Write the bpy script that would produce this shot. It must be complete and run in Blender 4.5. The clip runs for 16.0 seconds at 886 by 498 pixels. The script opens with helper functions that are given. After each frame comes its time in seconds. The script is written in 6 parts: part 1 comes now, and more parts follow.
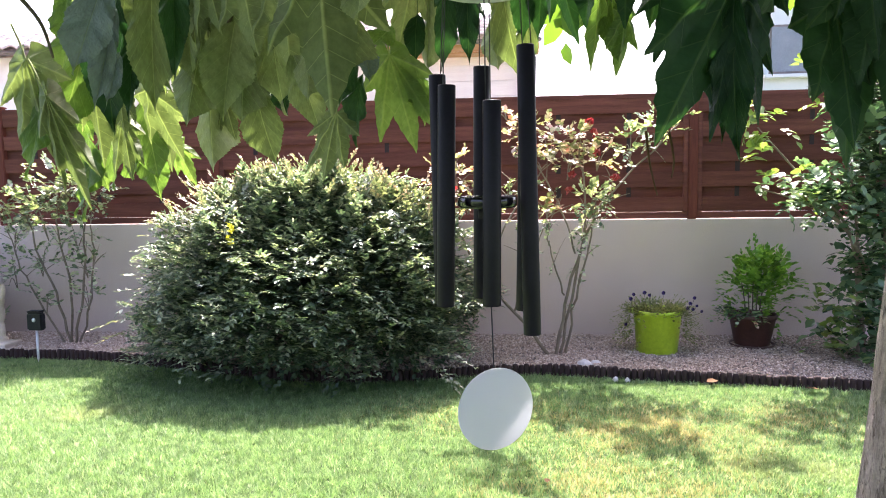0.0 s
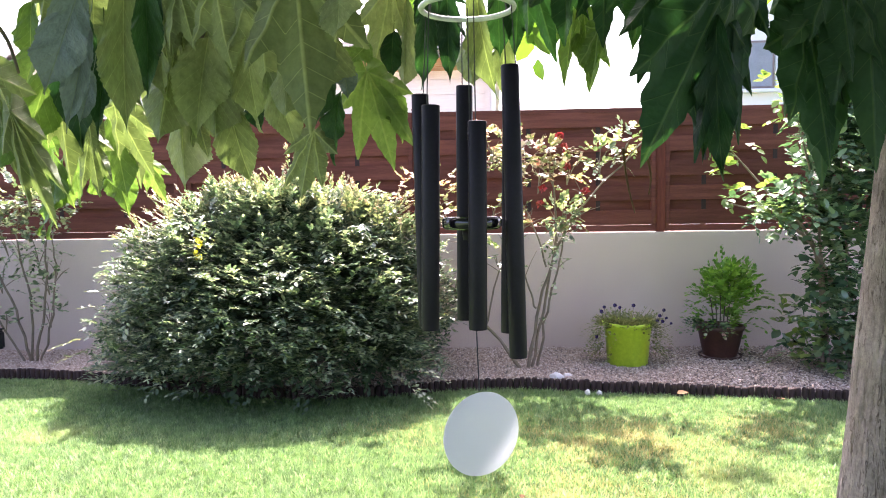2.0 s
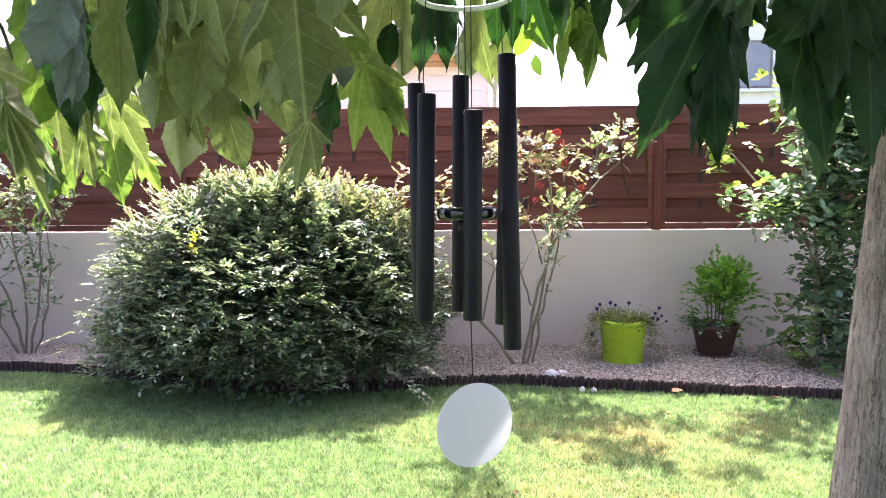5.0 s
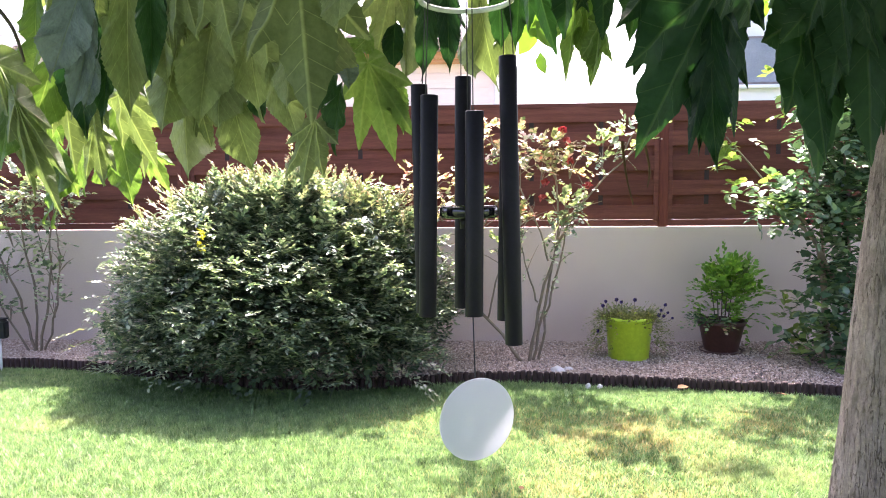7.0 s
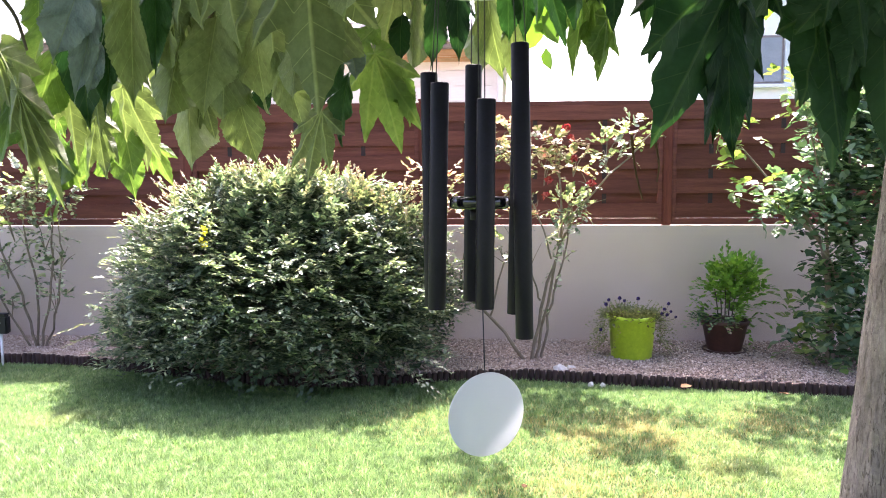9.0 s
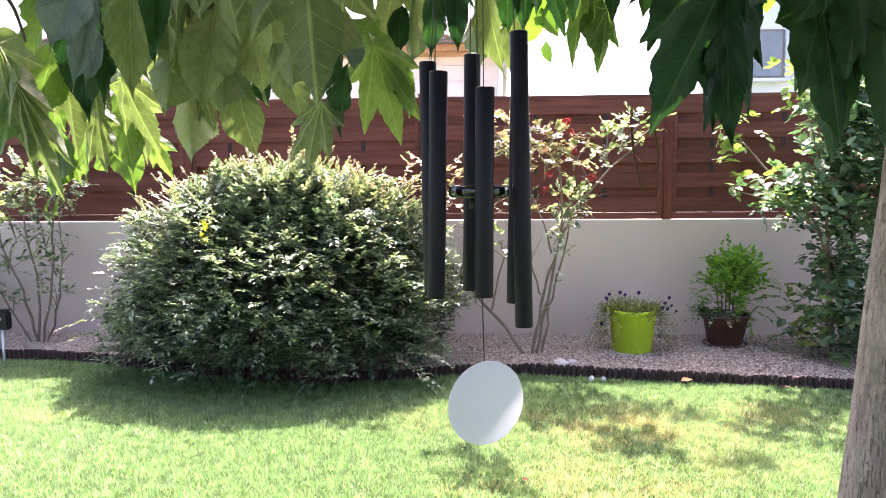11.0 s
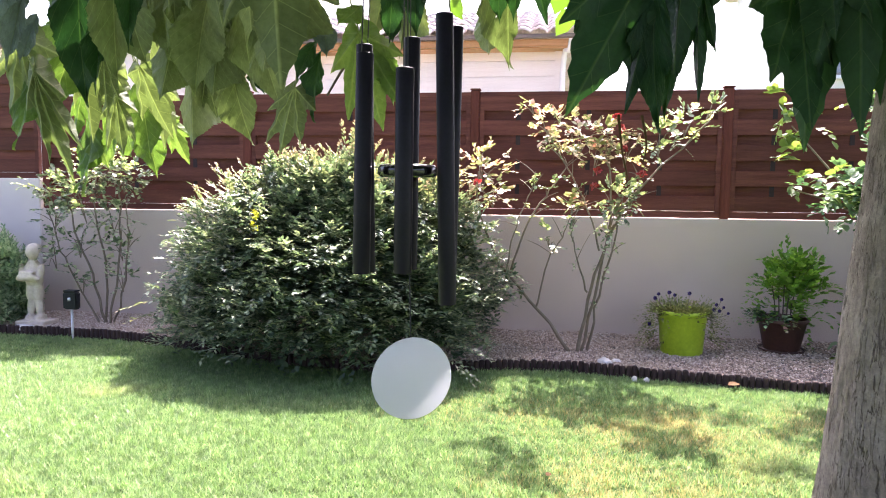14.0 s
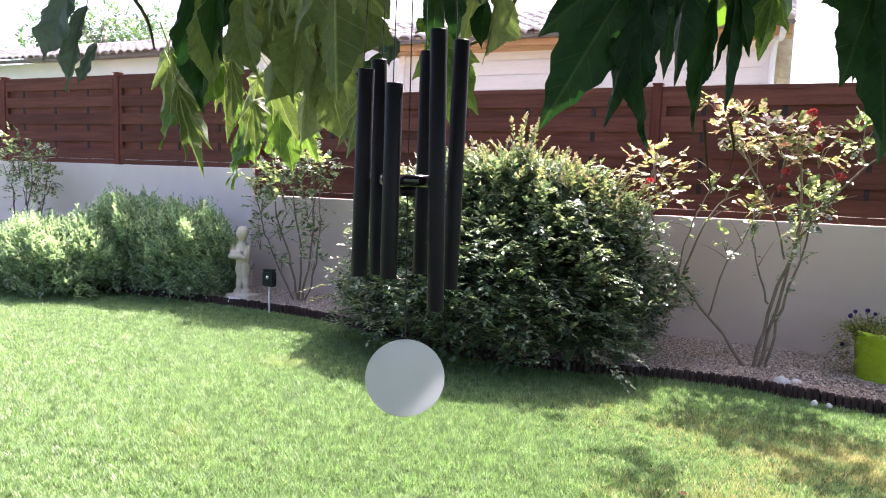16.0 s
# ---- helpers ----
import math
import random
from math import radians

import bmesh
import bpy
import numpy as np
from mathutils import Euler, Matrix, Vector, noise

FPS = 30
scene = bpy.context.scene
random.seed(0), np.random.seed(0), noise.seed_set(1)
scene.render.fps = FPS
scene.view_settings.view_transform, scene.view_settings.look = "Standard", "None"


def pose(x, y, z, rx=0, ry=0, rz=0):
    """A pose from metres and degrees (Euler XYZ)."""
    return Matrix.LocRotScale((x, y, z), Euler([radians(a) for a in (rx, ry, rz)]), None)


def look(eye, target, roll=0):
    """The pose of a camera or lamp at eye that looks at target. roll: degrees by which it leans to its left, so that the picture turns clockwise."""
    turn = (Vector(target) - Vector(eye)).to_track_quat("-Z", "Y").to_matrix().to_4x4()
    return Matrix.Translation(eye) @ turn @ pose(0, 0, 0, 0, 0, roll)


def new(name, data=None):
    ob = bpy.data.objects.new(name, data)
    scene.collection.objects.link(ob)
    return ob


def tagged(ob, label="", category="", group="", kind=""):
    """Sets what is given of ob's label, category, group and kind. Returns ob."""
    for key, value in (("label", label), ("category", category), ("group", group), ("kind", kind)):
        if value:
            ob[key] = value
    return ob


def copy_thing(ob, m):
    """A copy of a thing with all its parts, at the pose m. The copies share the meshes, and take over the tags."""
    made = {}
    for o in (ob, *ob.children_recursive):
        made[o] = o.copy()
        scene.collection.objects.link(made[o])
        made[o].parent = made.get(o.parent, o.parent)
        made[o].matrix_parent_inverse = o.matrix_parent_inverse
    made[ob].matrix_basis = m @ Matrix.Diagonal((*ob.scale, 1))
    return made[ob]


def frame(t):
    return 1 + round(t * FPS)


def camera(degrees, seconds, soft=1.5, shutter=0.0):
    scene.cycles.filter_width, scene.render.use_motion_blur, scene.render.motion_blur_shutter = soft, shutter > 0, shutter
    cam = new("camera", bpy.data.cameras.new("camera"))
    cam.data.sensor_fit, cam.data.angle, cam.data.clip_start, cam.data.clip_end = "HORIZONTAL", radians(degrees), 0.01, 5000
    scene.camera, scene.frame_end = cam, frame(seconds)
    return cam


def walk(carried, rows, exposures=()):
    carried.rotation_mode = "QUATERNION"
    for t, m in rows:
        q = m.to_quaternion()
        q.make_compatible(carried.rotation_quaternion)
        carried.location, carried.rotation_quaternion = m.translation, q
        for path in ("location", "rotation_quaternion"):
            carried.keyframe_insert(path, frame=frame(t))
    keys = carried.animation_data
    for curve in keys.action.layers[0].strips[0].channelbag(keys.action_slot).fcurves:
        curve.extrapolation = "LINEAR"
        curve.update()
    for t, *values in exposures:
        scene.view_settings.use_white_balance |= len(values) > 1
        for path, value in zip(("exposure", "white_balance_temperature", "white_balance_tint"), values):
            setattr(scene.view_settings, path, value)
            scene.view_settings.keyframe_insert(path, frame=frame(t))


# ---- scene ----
cam = camera(63.7, 16.0, soft=1.0)
PATH = [
    (0, (0.483, 0.491, 1.179), (0.297, 2.475, 1.014), -0.8),
    (0.5, (0.482, 0.502, 1.181), (0.344, 2.489, 1.007), -0.8),
    (1, (0.477, 0.518, 1.178), (0.366, 2.51, 1.038), -0.7),
    (1.5, (0.463, 0.515, 1.177), (0.35, 2.507, 1.037), -0.8),
    (2, (0.465, 0.505, 1.189), (0.366, 2.499, 1.057), -0.9),
    (2.5, (0.46, 0.502, 1.194), (0.359, 2.496, 1.072), -0.9),
    (3, (0.465, 0.501, 1.19), (0.361, 2.494, 1.068), -0.7),
    (3.5, (0.462, 0.509, 1.178), (0.364, 2.502, 1.041), -0.9),
    (4, (0.472, 0.509, 1.181), (0.381, 2.502, 1.041), -0.4),
    (6.5, (0.456, 0.497, 1.181), (0.369, 2.49, 1.04), -0.4),
    (7, (0.472, 0.492, 1.183), (0.364, 2.483, 1.035), -0.5),
    (7.5, (0.467, 0.496, 1.168), (0.36, 2.488, 1.028), -0.1),
    (8, (0.454, 0.496, 1.175), (0.35, 2.487, 1.022), -0.1),
    (8.5, (0.462, 0.503, 1.181), (0.348, 2.495, 1.033), -0.4),
    (9, (0.462, 0.507, 1.174), (0.35, 2.498, 1.022), -0.2),
    (11.5, (0.465, 0.505, 1.165), (0.351, 2.495, 1.001), -0.4),
    (12, (0.472, 0.492, 1.163), (0.359, 2.483, 1.007), -0.2),
    (12.5, (0.482, 0.478, 1.162), (0.353, 2.467, 1.001), 0.4),
    (13, (0.522, 0.453, 1.145), (0.322, 2.433, 0.946), 1.5),
    (13.5, (0.57, 0.454, 1.142), (0.343, 2.424, 0.886), 0.5),
    (14, (0.625, 0.503, 1.147), (0.317, 2.472, 0.975), 0.6),
    (14.5, (0.678, 0.538, 1.16), (0.239, 2.481, 0.981), -0.4),
    (15, (0.766, 0.547, 1.158), (0.028, 2.399, 1.0), 2.2),
    (15.5, (0.847, 0.544, 1.156), (-0.03, 2.33, 0.954), 3.1),
    (16, (0.859, 0.549, 1.171), (0.019, 2.353, 0.969), 1.9),
]
walk(cam, [(t, look(eye, target, roll)) for t, eye, target, roll in PATH], exposures=((0, 2.70, 6200, 27), (1.5, 2.93, 6200, 29), (12.5, 2.93, 6200, 30), (14, 2.68, 6200, 29), (14.5, 2.66, 6200, 29), (16, 2.34, 6150, 26)))

# ---- light ----
SUN_ELEV, SUN_ROT = radians(54.5), radians(3)      # high, behind the garden wall
world = bpy.data.worlds.new("world")
scene.world = world
world.use_nodes = True
wn = world.node_tree
sky = wn.nodes.new("ShaderNodeTexSky")
sky.sky_type = "NISHITA"
sky.sun_disc = False
sky.sun_elevation, sky.sun_rotation = SUN_ELEV, SUN_ROT
sky.air_density, sky.dust_density = 0.8, 6.0
wn.links.new(sky.outputs[0], wn.nodes["Background"].inputs[0])
wn.nodes["Background"].inputs[1].default_value = 0.118
sun_dir = Vector((math.sin(SUN_ROT) * math.cos(SUN_ELEV), math.cos(SUN_ROT) * math.cos(SUN_ELEV), math.sin(SUN_ELEV)))
lamp = bpy.data.lights.new("sun", "SUN")
lamp.energy, lamp.angle, lamp.color = 5.0, radians(0.55), (1.0, 0.95, 0.87)
new("sun", lamp).matrix_world = look((0, 8, 12), Vector((0, 8, 12)) - sun_dir)

RNG = np.random.default_rng(7)


# ---- materials ----
def material(name):
    m = bpy.data.materials.new(name)
    m.use_nodes = True
    nt = m.node_tree
    return m, nt, nt.nodes["Principled BSDF"]


def node(nt, kind, **values):
    n = nt.nodes.new(kind)
    for k, v in values.items():
        n.inputs[k.replace("_", " ")].default_value = v
    return n


def ramp(nt, fac, stops):
    r = nt.nodes.new("ShaderNodeValToRGB")
    el = r.color_ramp.elements
    while len(el) < len(stops):
        el.new(0.5)
    for e, (p, c) in zip(el, stops):
        e.position, e.color = p, (*c, 1)
    nt.links.new(fac, r.inputs[0])
    return r.outputs[0]


def noise_tex(nt, scale, detail=4.0, rough=0.6, stretch=None):
    tc = nt.nodes.new("ShaderNodeTexCoord")
    n = node(nt, "ShaderNodeTexNoise", Scale=scale, Detail=detail, Roughness=rough)
    if stretch:
        mp = nt.nodes.new("ShaderNodeMapping")
        mp.inputs["Scale"].default_value = stretch
        nt.links.new(tc.outputs["Object"], mp.inputs[0])
        nt.links.new(mp.outputs[0], n.inputs[0])
    else:
        nt.links.new(tc.outputs["Object"], n.inputs[0])
    return n.outputs[0]


def mix(nt, kind, fac, a, b):
    m = nt.nodes.new("ShaderNodeMix")
    m.data_type, m.blend_type = "RGBA", kind
    for s, v in ((m.inputs[0], fac), (m.inputs[6], a), (m.inputs[7], b)):
        if isinstance(v, (int, float)):
            s.default_value = v
        elif isinstance(v, tuple):
            s.default_value = (*v, 1)
        else:
            nt.links.new(v, s)
    return m.outputs[2]


def bump(nt, bsdf, height, strength, distance=0.01):
    b = node(nt, "ShaderNodeBump", Strength=strength, Distance=distance)
    nt.links.new(height, b.inputs["Height"])
    nt.links.new(b.outputs[0], bsdf.inputs["Normal"])


def solid(name, stops, scale=8.0, rough=0.7, metal=0.0, bumps=0.0, fine=60.0, stretch=None, per_object=0.0, spec=0.5):
    """A surface with coarse colour variation, fine grain and relief."""
    m, nt, b = material(name)
    coarse = noise_tex(nt, scale, 5, 0.6, stretch)
    col = ramp(nt, coarse, stops)
    grain = noise_tex(nt, fine, 3, 0.7, stretch)
    col = mix(nt, "OVERLAY", 0.35, col, grain)
    if per_object:
        oi = nt.nodes.new("ShaderNodeObjectInfo")
        v = ramp(nt, oi.outputs["Random"], [(0, (1 - per_object,) * 3), (1, (1 + per_object,) * 3)])
        col = mix(nt, "MULTIPLY", 1.0, col, v)
    nt.links.new(col, b.inputs["Base Color"])
    b.inputs["Roughness"].default_value, b.inputs["Metallic"].default_value = rough, metal
    b.inputs["Specular IOR Level"].default_value = spec
    if bumps:
        bump(nt, b, grain, bumps, 0.004)
    return m


def leafy(name, stops, rough=0.4, through_light=0.35, spec=0.5, patches=None, veins=False, trans=(1.25, 1.35, 0.55), vein=(0.19, 0.23, 0.08), vein_mix=0.4):
    """Leaves: a colour for each leaf, gloss, and light that shines through."""
    m, nt, b = material(name)
    if veins:
        rnd = nt.nodes.new("ShaderNodeObjectInfo").outputs["Random"]
    else:
        rnd = nt.nodes.new("ShaderNodeNewGeometry").outputs["Random Per Island"]
    col = ramp(nt, rnd, stops)
    if patches:
        mott = node(nt, "ShaderNodeMapRange", From_Min=0.3, From_Max=0.7, To_Min=0.55, To_Max=1.3)
        nt.links.new(noise_tex(nt, 16.0, 4, 0.65), mott.inputs[0])
        col = mix(nt, "MULTIPLY", 1.0, col, mott.outputs[0])
        scale, low, high, tint = patches
        fac = node(nt, "ShaderNodeMapRange", From_Min=low, From_Max=high)
        nt.links.new(noise_tex(nt, scale, 3, 0.55), fac.inputs[0])
        col = mix(nt, "MIX", fac.outputs[0], col, tint)
    if veins:
        uv = nt.nodes.new("ShaderNodeUVMap")
        sep = nt.nodes.new("ShaderNodeSeparateXYZ")
        nt.links.new(uv.outputs[0], sep.inputs[0])

        def calc(op, a, c):
            n = nt.nodes.new("ShaderNodeMath")
            n.operation = op
            for s, v in zip(n.inputs, (a, c)):
                if isinstance(v, (int, float)):
                    s.default_value = v
                else:
                    nt.links.new(v, s)
            return n.outputs[0]

        across = calc("ABSOLUTE", calc("SUBTRACT", sep.outputs[0], 0.5), 0)
        mid = node(nt, "ShaderNodeMapRange", From_Min=0.0075, From_Max=0.0025)
        nt.links.new(across, mid.inputs[0])
        sweep = calc("SUBTRACT", sep.outputs[1], calc("MULTIPLY", across, 1.3))
        saw = calc("ABSOLUTE", calc("SUBTRACT", calc("FRACT", calc("MULTIPLY", calc("ADD", sweep, 1.0), 6.5), 0), 0.5), 0)
        side = node(nt, "ShaderNodeMapRange", From_Min=0.030, From_Max=0.010)
        nt.links.new(saw, side.inputs[0])
        net = nt.nodes.new("ShaderNodeTexVoronoi")
        net.feature = "DISTANCE_TO_EDGE"
        net.inputs["Scale"].default_value = 26.0
        nt.links.new(uv.outputs[0], net.inputs[0])
        vein_mask = calc("MAXIMUM", mid.outputs[0], calc("MULTIPLY", side.outputs[0], 0.75))
        col = mix(nt, "MIX", calc("MULTIPLY", vein_mask, vein_mix), col, vein)
        blotch = noise_tex(nt, 14.0, 4, 0.6)
        col = mix(nt, "OVERLAY", 0.45, col, blotch)
        h = calc("SUBTRACT", calc("MULTIPLY", net.outputs[0], 0.6), calc("MULTIPLY", vein_mask, 0.8))
        bump(nt, b, h, 0.4, 0.004)
    nt.links.new(col, b.inputs["Base Color"])
    b.inputs["Roughness"].default_value = rough
    b.inputs["Specular IOR Level"].default_value = spec
    tr = nt.nodes.new("ShaderNodeBsdfTranslucent")
    nt.links.new(mix(nt, "MULTIPLY", 1.0, col, trans), tr.inputs[0])
    ms = node(nt, "ShaderNodeMixShader", Fac=through_light)
    nt.links.new(b.outputs[0], ms.inputs[1])
    nt.links.new(tr.outputs[0], ms.inputs[2])
    nt.links.new(ms.outputs[0], nt.nodes["Material Output"].inputs[0])
    return m


PALE_STUCCO = solid("pale_stucco", [(0.3, (0.68, 0.575, 0.50)), (0.7, (0.78, 0.675, 0.60))], 1.3, 0.9, bumps=0.5, fine=170)
STUCCO = solid("stucco", [(0.3, (0.555, 0.438, 0.368)), (0.7, (0.645, 0.518, 0.438))], 1.3, 0.9, bumps=0.5, fine=170)
FENCE_WOOD = solid("stained_wood", [(0.25, (0.092, 0.030, 0.020)), (0.75, (0.180, 0.060, 0.042))], 3, 0.7, bumps=0.5, fine=26, stretch=(0.6, 4, 9), per_object=0.22, spec=0.2)
POST_WOOD = solid("post_wood", [(0.25, (0.10, 0.026, 0.016)), (0.75, (0.19, 0.054, 0.034))], 3, 0.7, bumps=0.5, fine=26, stretch=(6, 6, 0.7), per_object=0.15, spec=0.2)
# near-black colour stands in for the shadowed slits at the battens
SHADOW_WOOD = solid("batten_shadow_wood", [(0.25, (0.018, 0.008, 0.006)), (0.75, (0.035, 0.014, 0.011))], 3, 0.7, bumps=0.4, fine=26, stretch=(6, 6, 0.7))
EDGING_WOOD = solid("edging_wood", [(0.3, (0.024, 0.014, 0.012)), (0.7, (0.055, 0.034, 0.028))], 20, 0.85, bumps=0.6, fine=90, stretch=(3, 3, 0.6), per_object=0.22, spec=0.25)
SOIL = solid("soil", [(0.3, (0.10, 0.078, 0.065)), (0.7, (0.19, 0.155, 0.14))], 9, 0.95, bumps=0.8, fine=120)
TURF = solid("turf", [(0.3, (0.028, 0.052, 0.014)), (0.7, (0.052, 0.084, 0.024))], 3, 0.95, bumps=0.9, fine=90)
CLEAR = solid("clear_hoop", [(0.3, (0.62, 0.64, 0.60)), (0.7, (0.74, 0.76, 0.72))], 30, 0.15)
STONE = solid("cast_stone", [(0.3, (0.50, 0.41, 0.31)), (0.7, (0.70, 0.60, 0.48))], 14, 0.85, bumps=0.5, fine=140)
ROCK = solid("pale_rock", [(0.3, (0.48, 0.45, 0.42)), (0.7, (0.70, 0.67, 0.63))], 18, 0.85, bumps=0.7, fine=120)
LIME = solid("lime_plastic", [(0.3, (0.40, 0.56, 0.025)), (0.7, (0.45, 0.62, 0.035))], 5, 0.38, bumps=0.05, fine=40)
BROWN = solid("brown_plastic", [(0.3, (0.060, 0.026, 0.019)), (0.7, (0.10, 0.045, 0.032))], 8, 0.5, bumps=0.15, fine=60)
BLACK = solid("black_aluminium", [(0.3, (0.008, 0.006, 0.011)), (0.7, (0.013, 0.009, 0.017))], 30, 0.45, 0.0, bumps=0.05, fine=300, spec=0.25)
BLACK_GLOSS = solid("black_lacquer", [(0.3, (0.010, 0.009, 0.012)), (0.7, (0.016, 0.014, 0.018))], 30, 0.14, 0.0, bumps=0.02, fine=200, spec=0.8)
BLACK_PLASTIC = solid("black_plastic", [(0.3, (0.006, 0.006, 0.008)), (0.7, (0.012, 0.012, 0.015))], 30, 0.5, bumps=0.05, fine=200, spec=0.25)
CORD = solid("cord", [(0.3, (0.03, 0.03, 0.03)), (0.7, (0.06, 0.06, 0.06))], 80, 0.8)
SAIL = leafy("satin_sail", [(0, (0.80, 0.81, 0.82)), (1, (0.80, 0.81, 0.82))], 0.3, 0.36, 0.5, trans=(1.0, 1.0, 1.0))
WHITE_METAL = solid("pale_metal", [(0.3, (0.55, 0.55, 0.54)), (0.7, (0.70, 0.70, 0.69))], 30, 0.4, 0.3)
SIDING = solid("white_siding", [(0.3, (0.72, 0.69, 0.66)), (0.7, (0.80, 0.77, 0.74))], 3, 0.7, bumps=0.15, fine=40, stretch=(0.4, 3, 6), per_object=0.04)
RENDER = solid("white_render", [(0.3, (0.72, 0.72, 0.72)), (0.7, (0.80, 0.80, 0.79))], 2, 0.9, bumps=0.3, fine=80)
TILE = solid("roof_tile", [(0.3, (0.50, 0.40, 0.35)), (0.7, (0.66, 0.56, 0.50))], 2.5, 0.85, bumps=0.4, fine=30)
EAVE_WOOD = solid("eave_wood", [(0.3, (0.40, 0.21, 0.09)), (0.7, (0.52, 0.30, 0.14))], 5, 0.6, bumps=0.3, fine=40, stretch=(0.5, 5, 5))
GUTTER = solid("gutter", [(0.3, (0.16, 0.13, 0.12)), (0.7, (0.24, 0.20, 0.18))], 8, 0.6)
SHUTTER = solid("shutter_paint", [(0.3, (0.60, 0.64, 0.66)), (0.7, (0.68, 0.72, 0.74))], 8, 0.6)
STEM = solid("rose_stem", [(0.3, (0.13, 0.10, 0.065)), (0.7, (0.26, 0.20, 0.14))], 12, 0.75, bumps=0.5, fine=80)
TWIG = solid("twig_bark", [(0.3, (0.07, 0.055, 0.035)), (0.7, (0.15, 0.12, 0.08))], 20, 0.8, bumps=0.4, fine=120)
GRASS = leafy("grass_blade", [(0, (0.100, 0.190, 0.062)), (0.5, (0.175, 0.282, 0.098)), (0.85, (0.255, 0.365, 0.150)), (1, (0.40, 0.48, 0.26))], 0.42, 0.42, 0.55,
              patches=(0.9, 0.60, 0.85, (0.36, 0.38, 0.17)), trans=(1.12, 1.18, 0.8))
STRAW = leafy("straw_blade", [(0, (0.30, 0.27, 0.10)), (1, (0.52, 0.46, 0.22))], 0.6, 0.3, 0.3, trans=(1.1, 1.1, 0.8))
# dark upper side, deepened further for leaves in the canopy's shade
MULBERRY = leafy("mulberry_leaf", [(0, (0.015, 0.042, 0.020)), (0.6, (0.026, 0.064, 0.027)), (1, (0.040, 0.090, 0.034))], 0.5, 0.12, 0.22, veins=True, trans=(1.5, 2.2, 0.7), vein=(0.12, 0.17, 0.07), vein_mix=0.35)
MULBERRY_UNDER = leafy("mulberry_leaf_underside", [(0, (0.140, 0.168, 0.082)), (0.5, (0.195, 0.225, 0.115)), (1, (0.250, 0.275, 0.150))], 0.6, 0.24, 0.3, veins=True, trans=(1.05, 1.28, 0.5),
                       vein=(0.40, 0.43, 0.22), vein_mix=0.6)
# copy for backlit leaves; the light through them is put into the colour
MULBERRY_LIT = leafy("mulberry_leaf_backlit", [(0, (0.090, 0.150, 0.040)), (0.5, (0.125, 0.195, 0.055)), (1, (0.170, 0.240, 0.080))], 0.5, 0.36, 0.3, veins=True, trans=(1.12, 1.32, 0.5),
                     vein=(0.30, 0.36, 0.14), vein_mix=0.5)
# blue-grey reflection of the sky painted into the leaf colour
MULBERRY_BLUE = leafy("mulberry_leaf_sky_sheen", [(0, (0.12, 0.16, 0.155)), (1, (0.15, 0.19, 0.185))], 0.45, 0.12, 0.6, veins=True, trans=(1.2, 1.4, 0.8))
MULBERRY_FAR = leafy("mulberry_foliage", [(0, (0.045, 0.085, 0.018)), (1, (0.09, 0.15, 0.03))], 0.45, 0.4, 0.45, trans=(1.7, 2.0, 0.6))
SHRUB = leafy("shrub_leaf", [(0, (0.052, 0.094, 0.056)), (0.45, (0.150, 0.210, 0.120)), (0.8, (0.32, 0.37, 0.225)), (1, (0.52, 0.52, 0.37))], 0.36, 0.32, 0.7, trans=(1.15, 1.2, 0.75))
# darker copy for the shrub's heart, with inner shade in its colour
SHRUB_INNER = leafy("shrub_inner_leaf", [(0, (0.036, 0.066, 0.036)), (1, (0.095, 0.135, 0.068))], 0.45, 0.16, 0.4)
SHRUB_TIP = leafy("shrub_tip", [(0, (0.30, 0.27, 0.15)), (0.5, (0.40, 0.29, 0.19)), (1, (0.50, 0.43, 0.34))], 0.45, 0.25, 0.4, trans=(1.1, 1.0, 0.85))
SHRUB_NEW = leafy("shrub_new_growth", [(0, (0.08, 0.12, 0.06)), (0.5, (0.19, 0.23, 0.12)), (0.85, (0.34, 0.34, 0.21)), (1, (0.46, 0.37, 0.25))], 0.34, 0.28, 0.9, trans=(1.2, 1.2, 0.65))
YELLOW = leafy("yellow_leaf", [(0, (0.55, 0.50, 0.05)), (1, (0.72, 0.62, 0.08))], 0.45, 0.4)
ROSE_LEAF = leafy("rose_leaf", [(0, (0.07, 0.105, 0.06)), (0.4, (0.17, 0.22, 0.125)), (0.7, (0.38, 0.42, 0.29)), (1, (0.64, 0.64, 0.52))], 0.38, 0.32, 0.6)
ROSE_GOLD = leafy("rose_turning_leaf", [(0, (0.11, 0.15, 0.06)), (0.4, (0.30, 0.33, 0.15)), (0.7, (0.56, 0.51, 0.38)), (0.9, (0.62, 0.47, 0.41)), (1, (0.55, 0.14, 0.11))], 0.42, 0.38, 0.5, trans=(1.2, 1.1, 0.7))
PETAL = leafy("rose_petal", [(0, (0.28, 0.03, 0.03)), (0.6, (0.42, 0.07, 0.06)), (1, (0.56, 0.22, 0.19))], 0.5, 0.35, 0.3, trans=(1.1, 0.7, 0.7))
CAMELLIA = leafy("glossy_leaf", [(0, (0.050, 0.100, 0.058)), (0.6, (0.125, 0.200, 0.110)), (1, (0.25, 0.33, 0.19))], 0.24, 0.26, 0.9, trans=(1.2, 1.4, 0.7))
CAMELLIA_NEW = leafy("glossy_new_leaf", [(0, (0.10, 0.17, 0.045)), (1, (0.22, 0.29, 0.08))], 0.3, 0.4, 0.6)
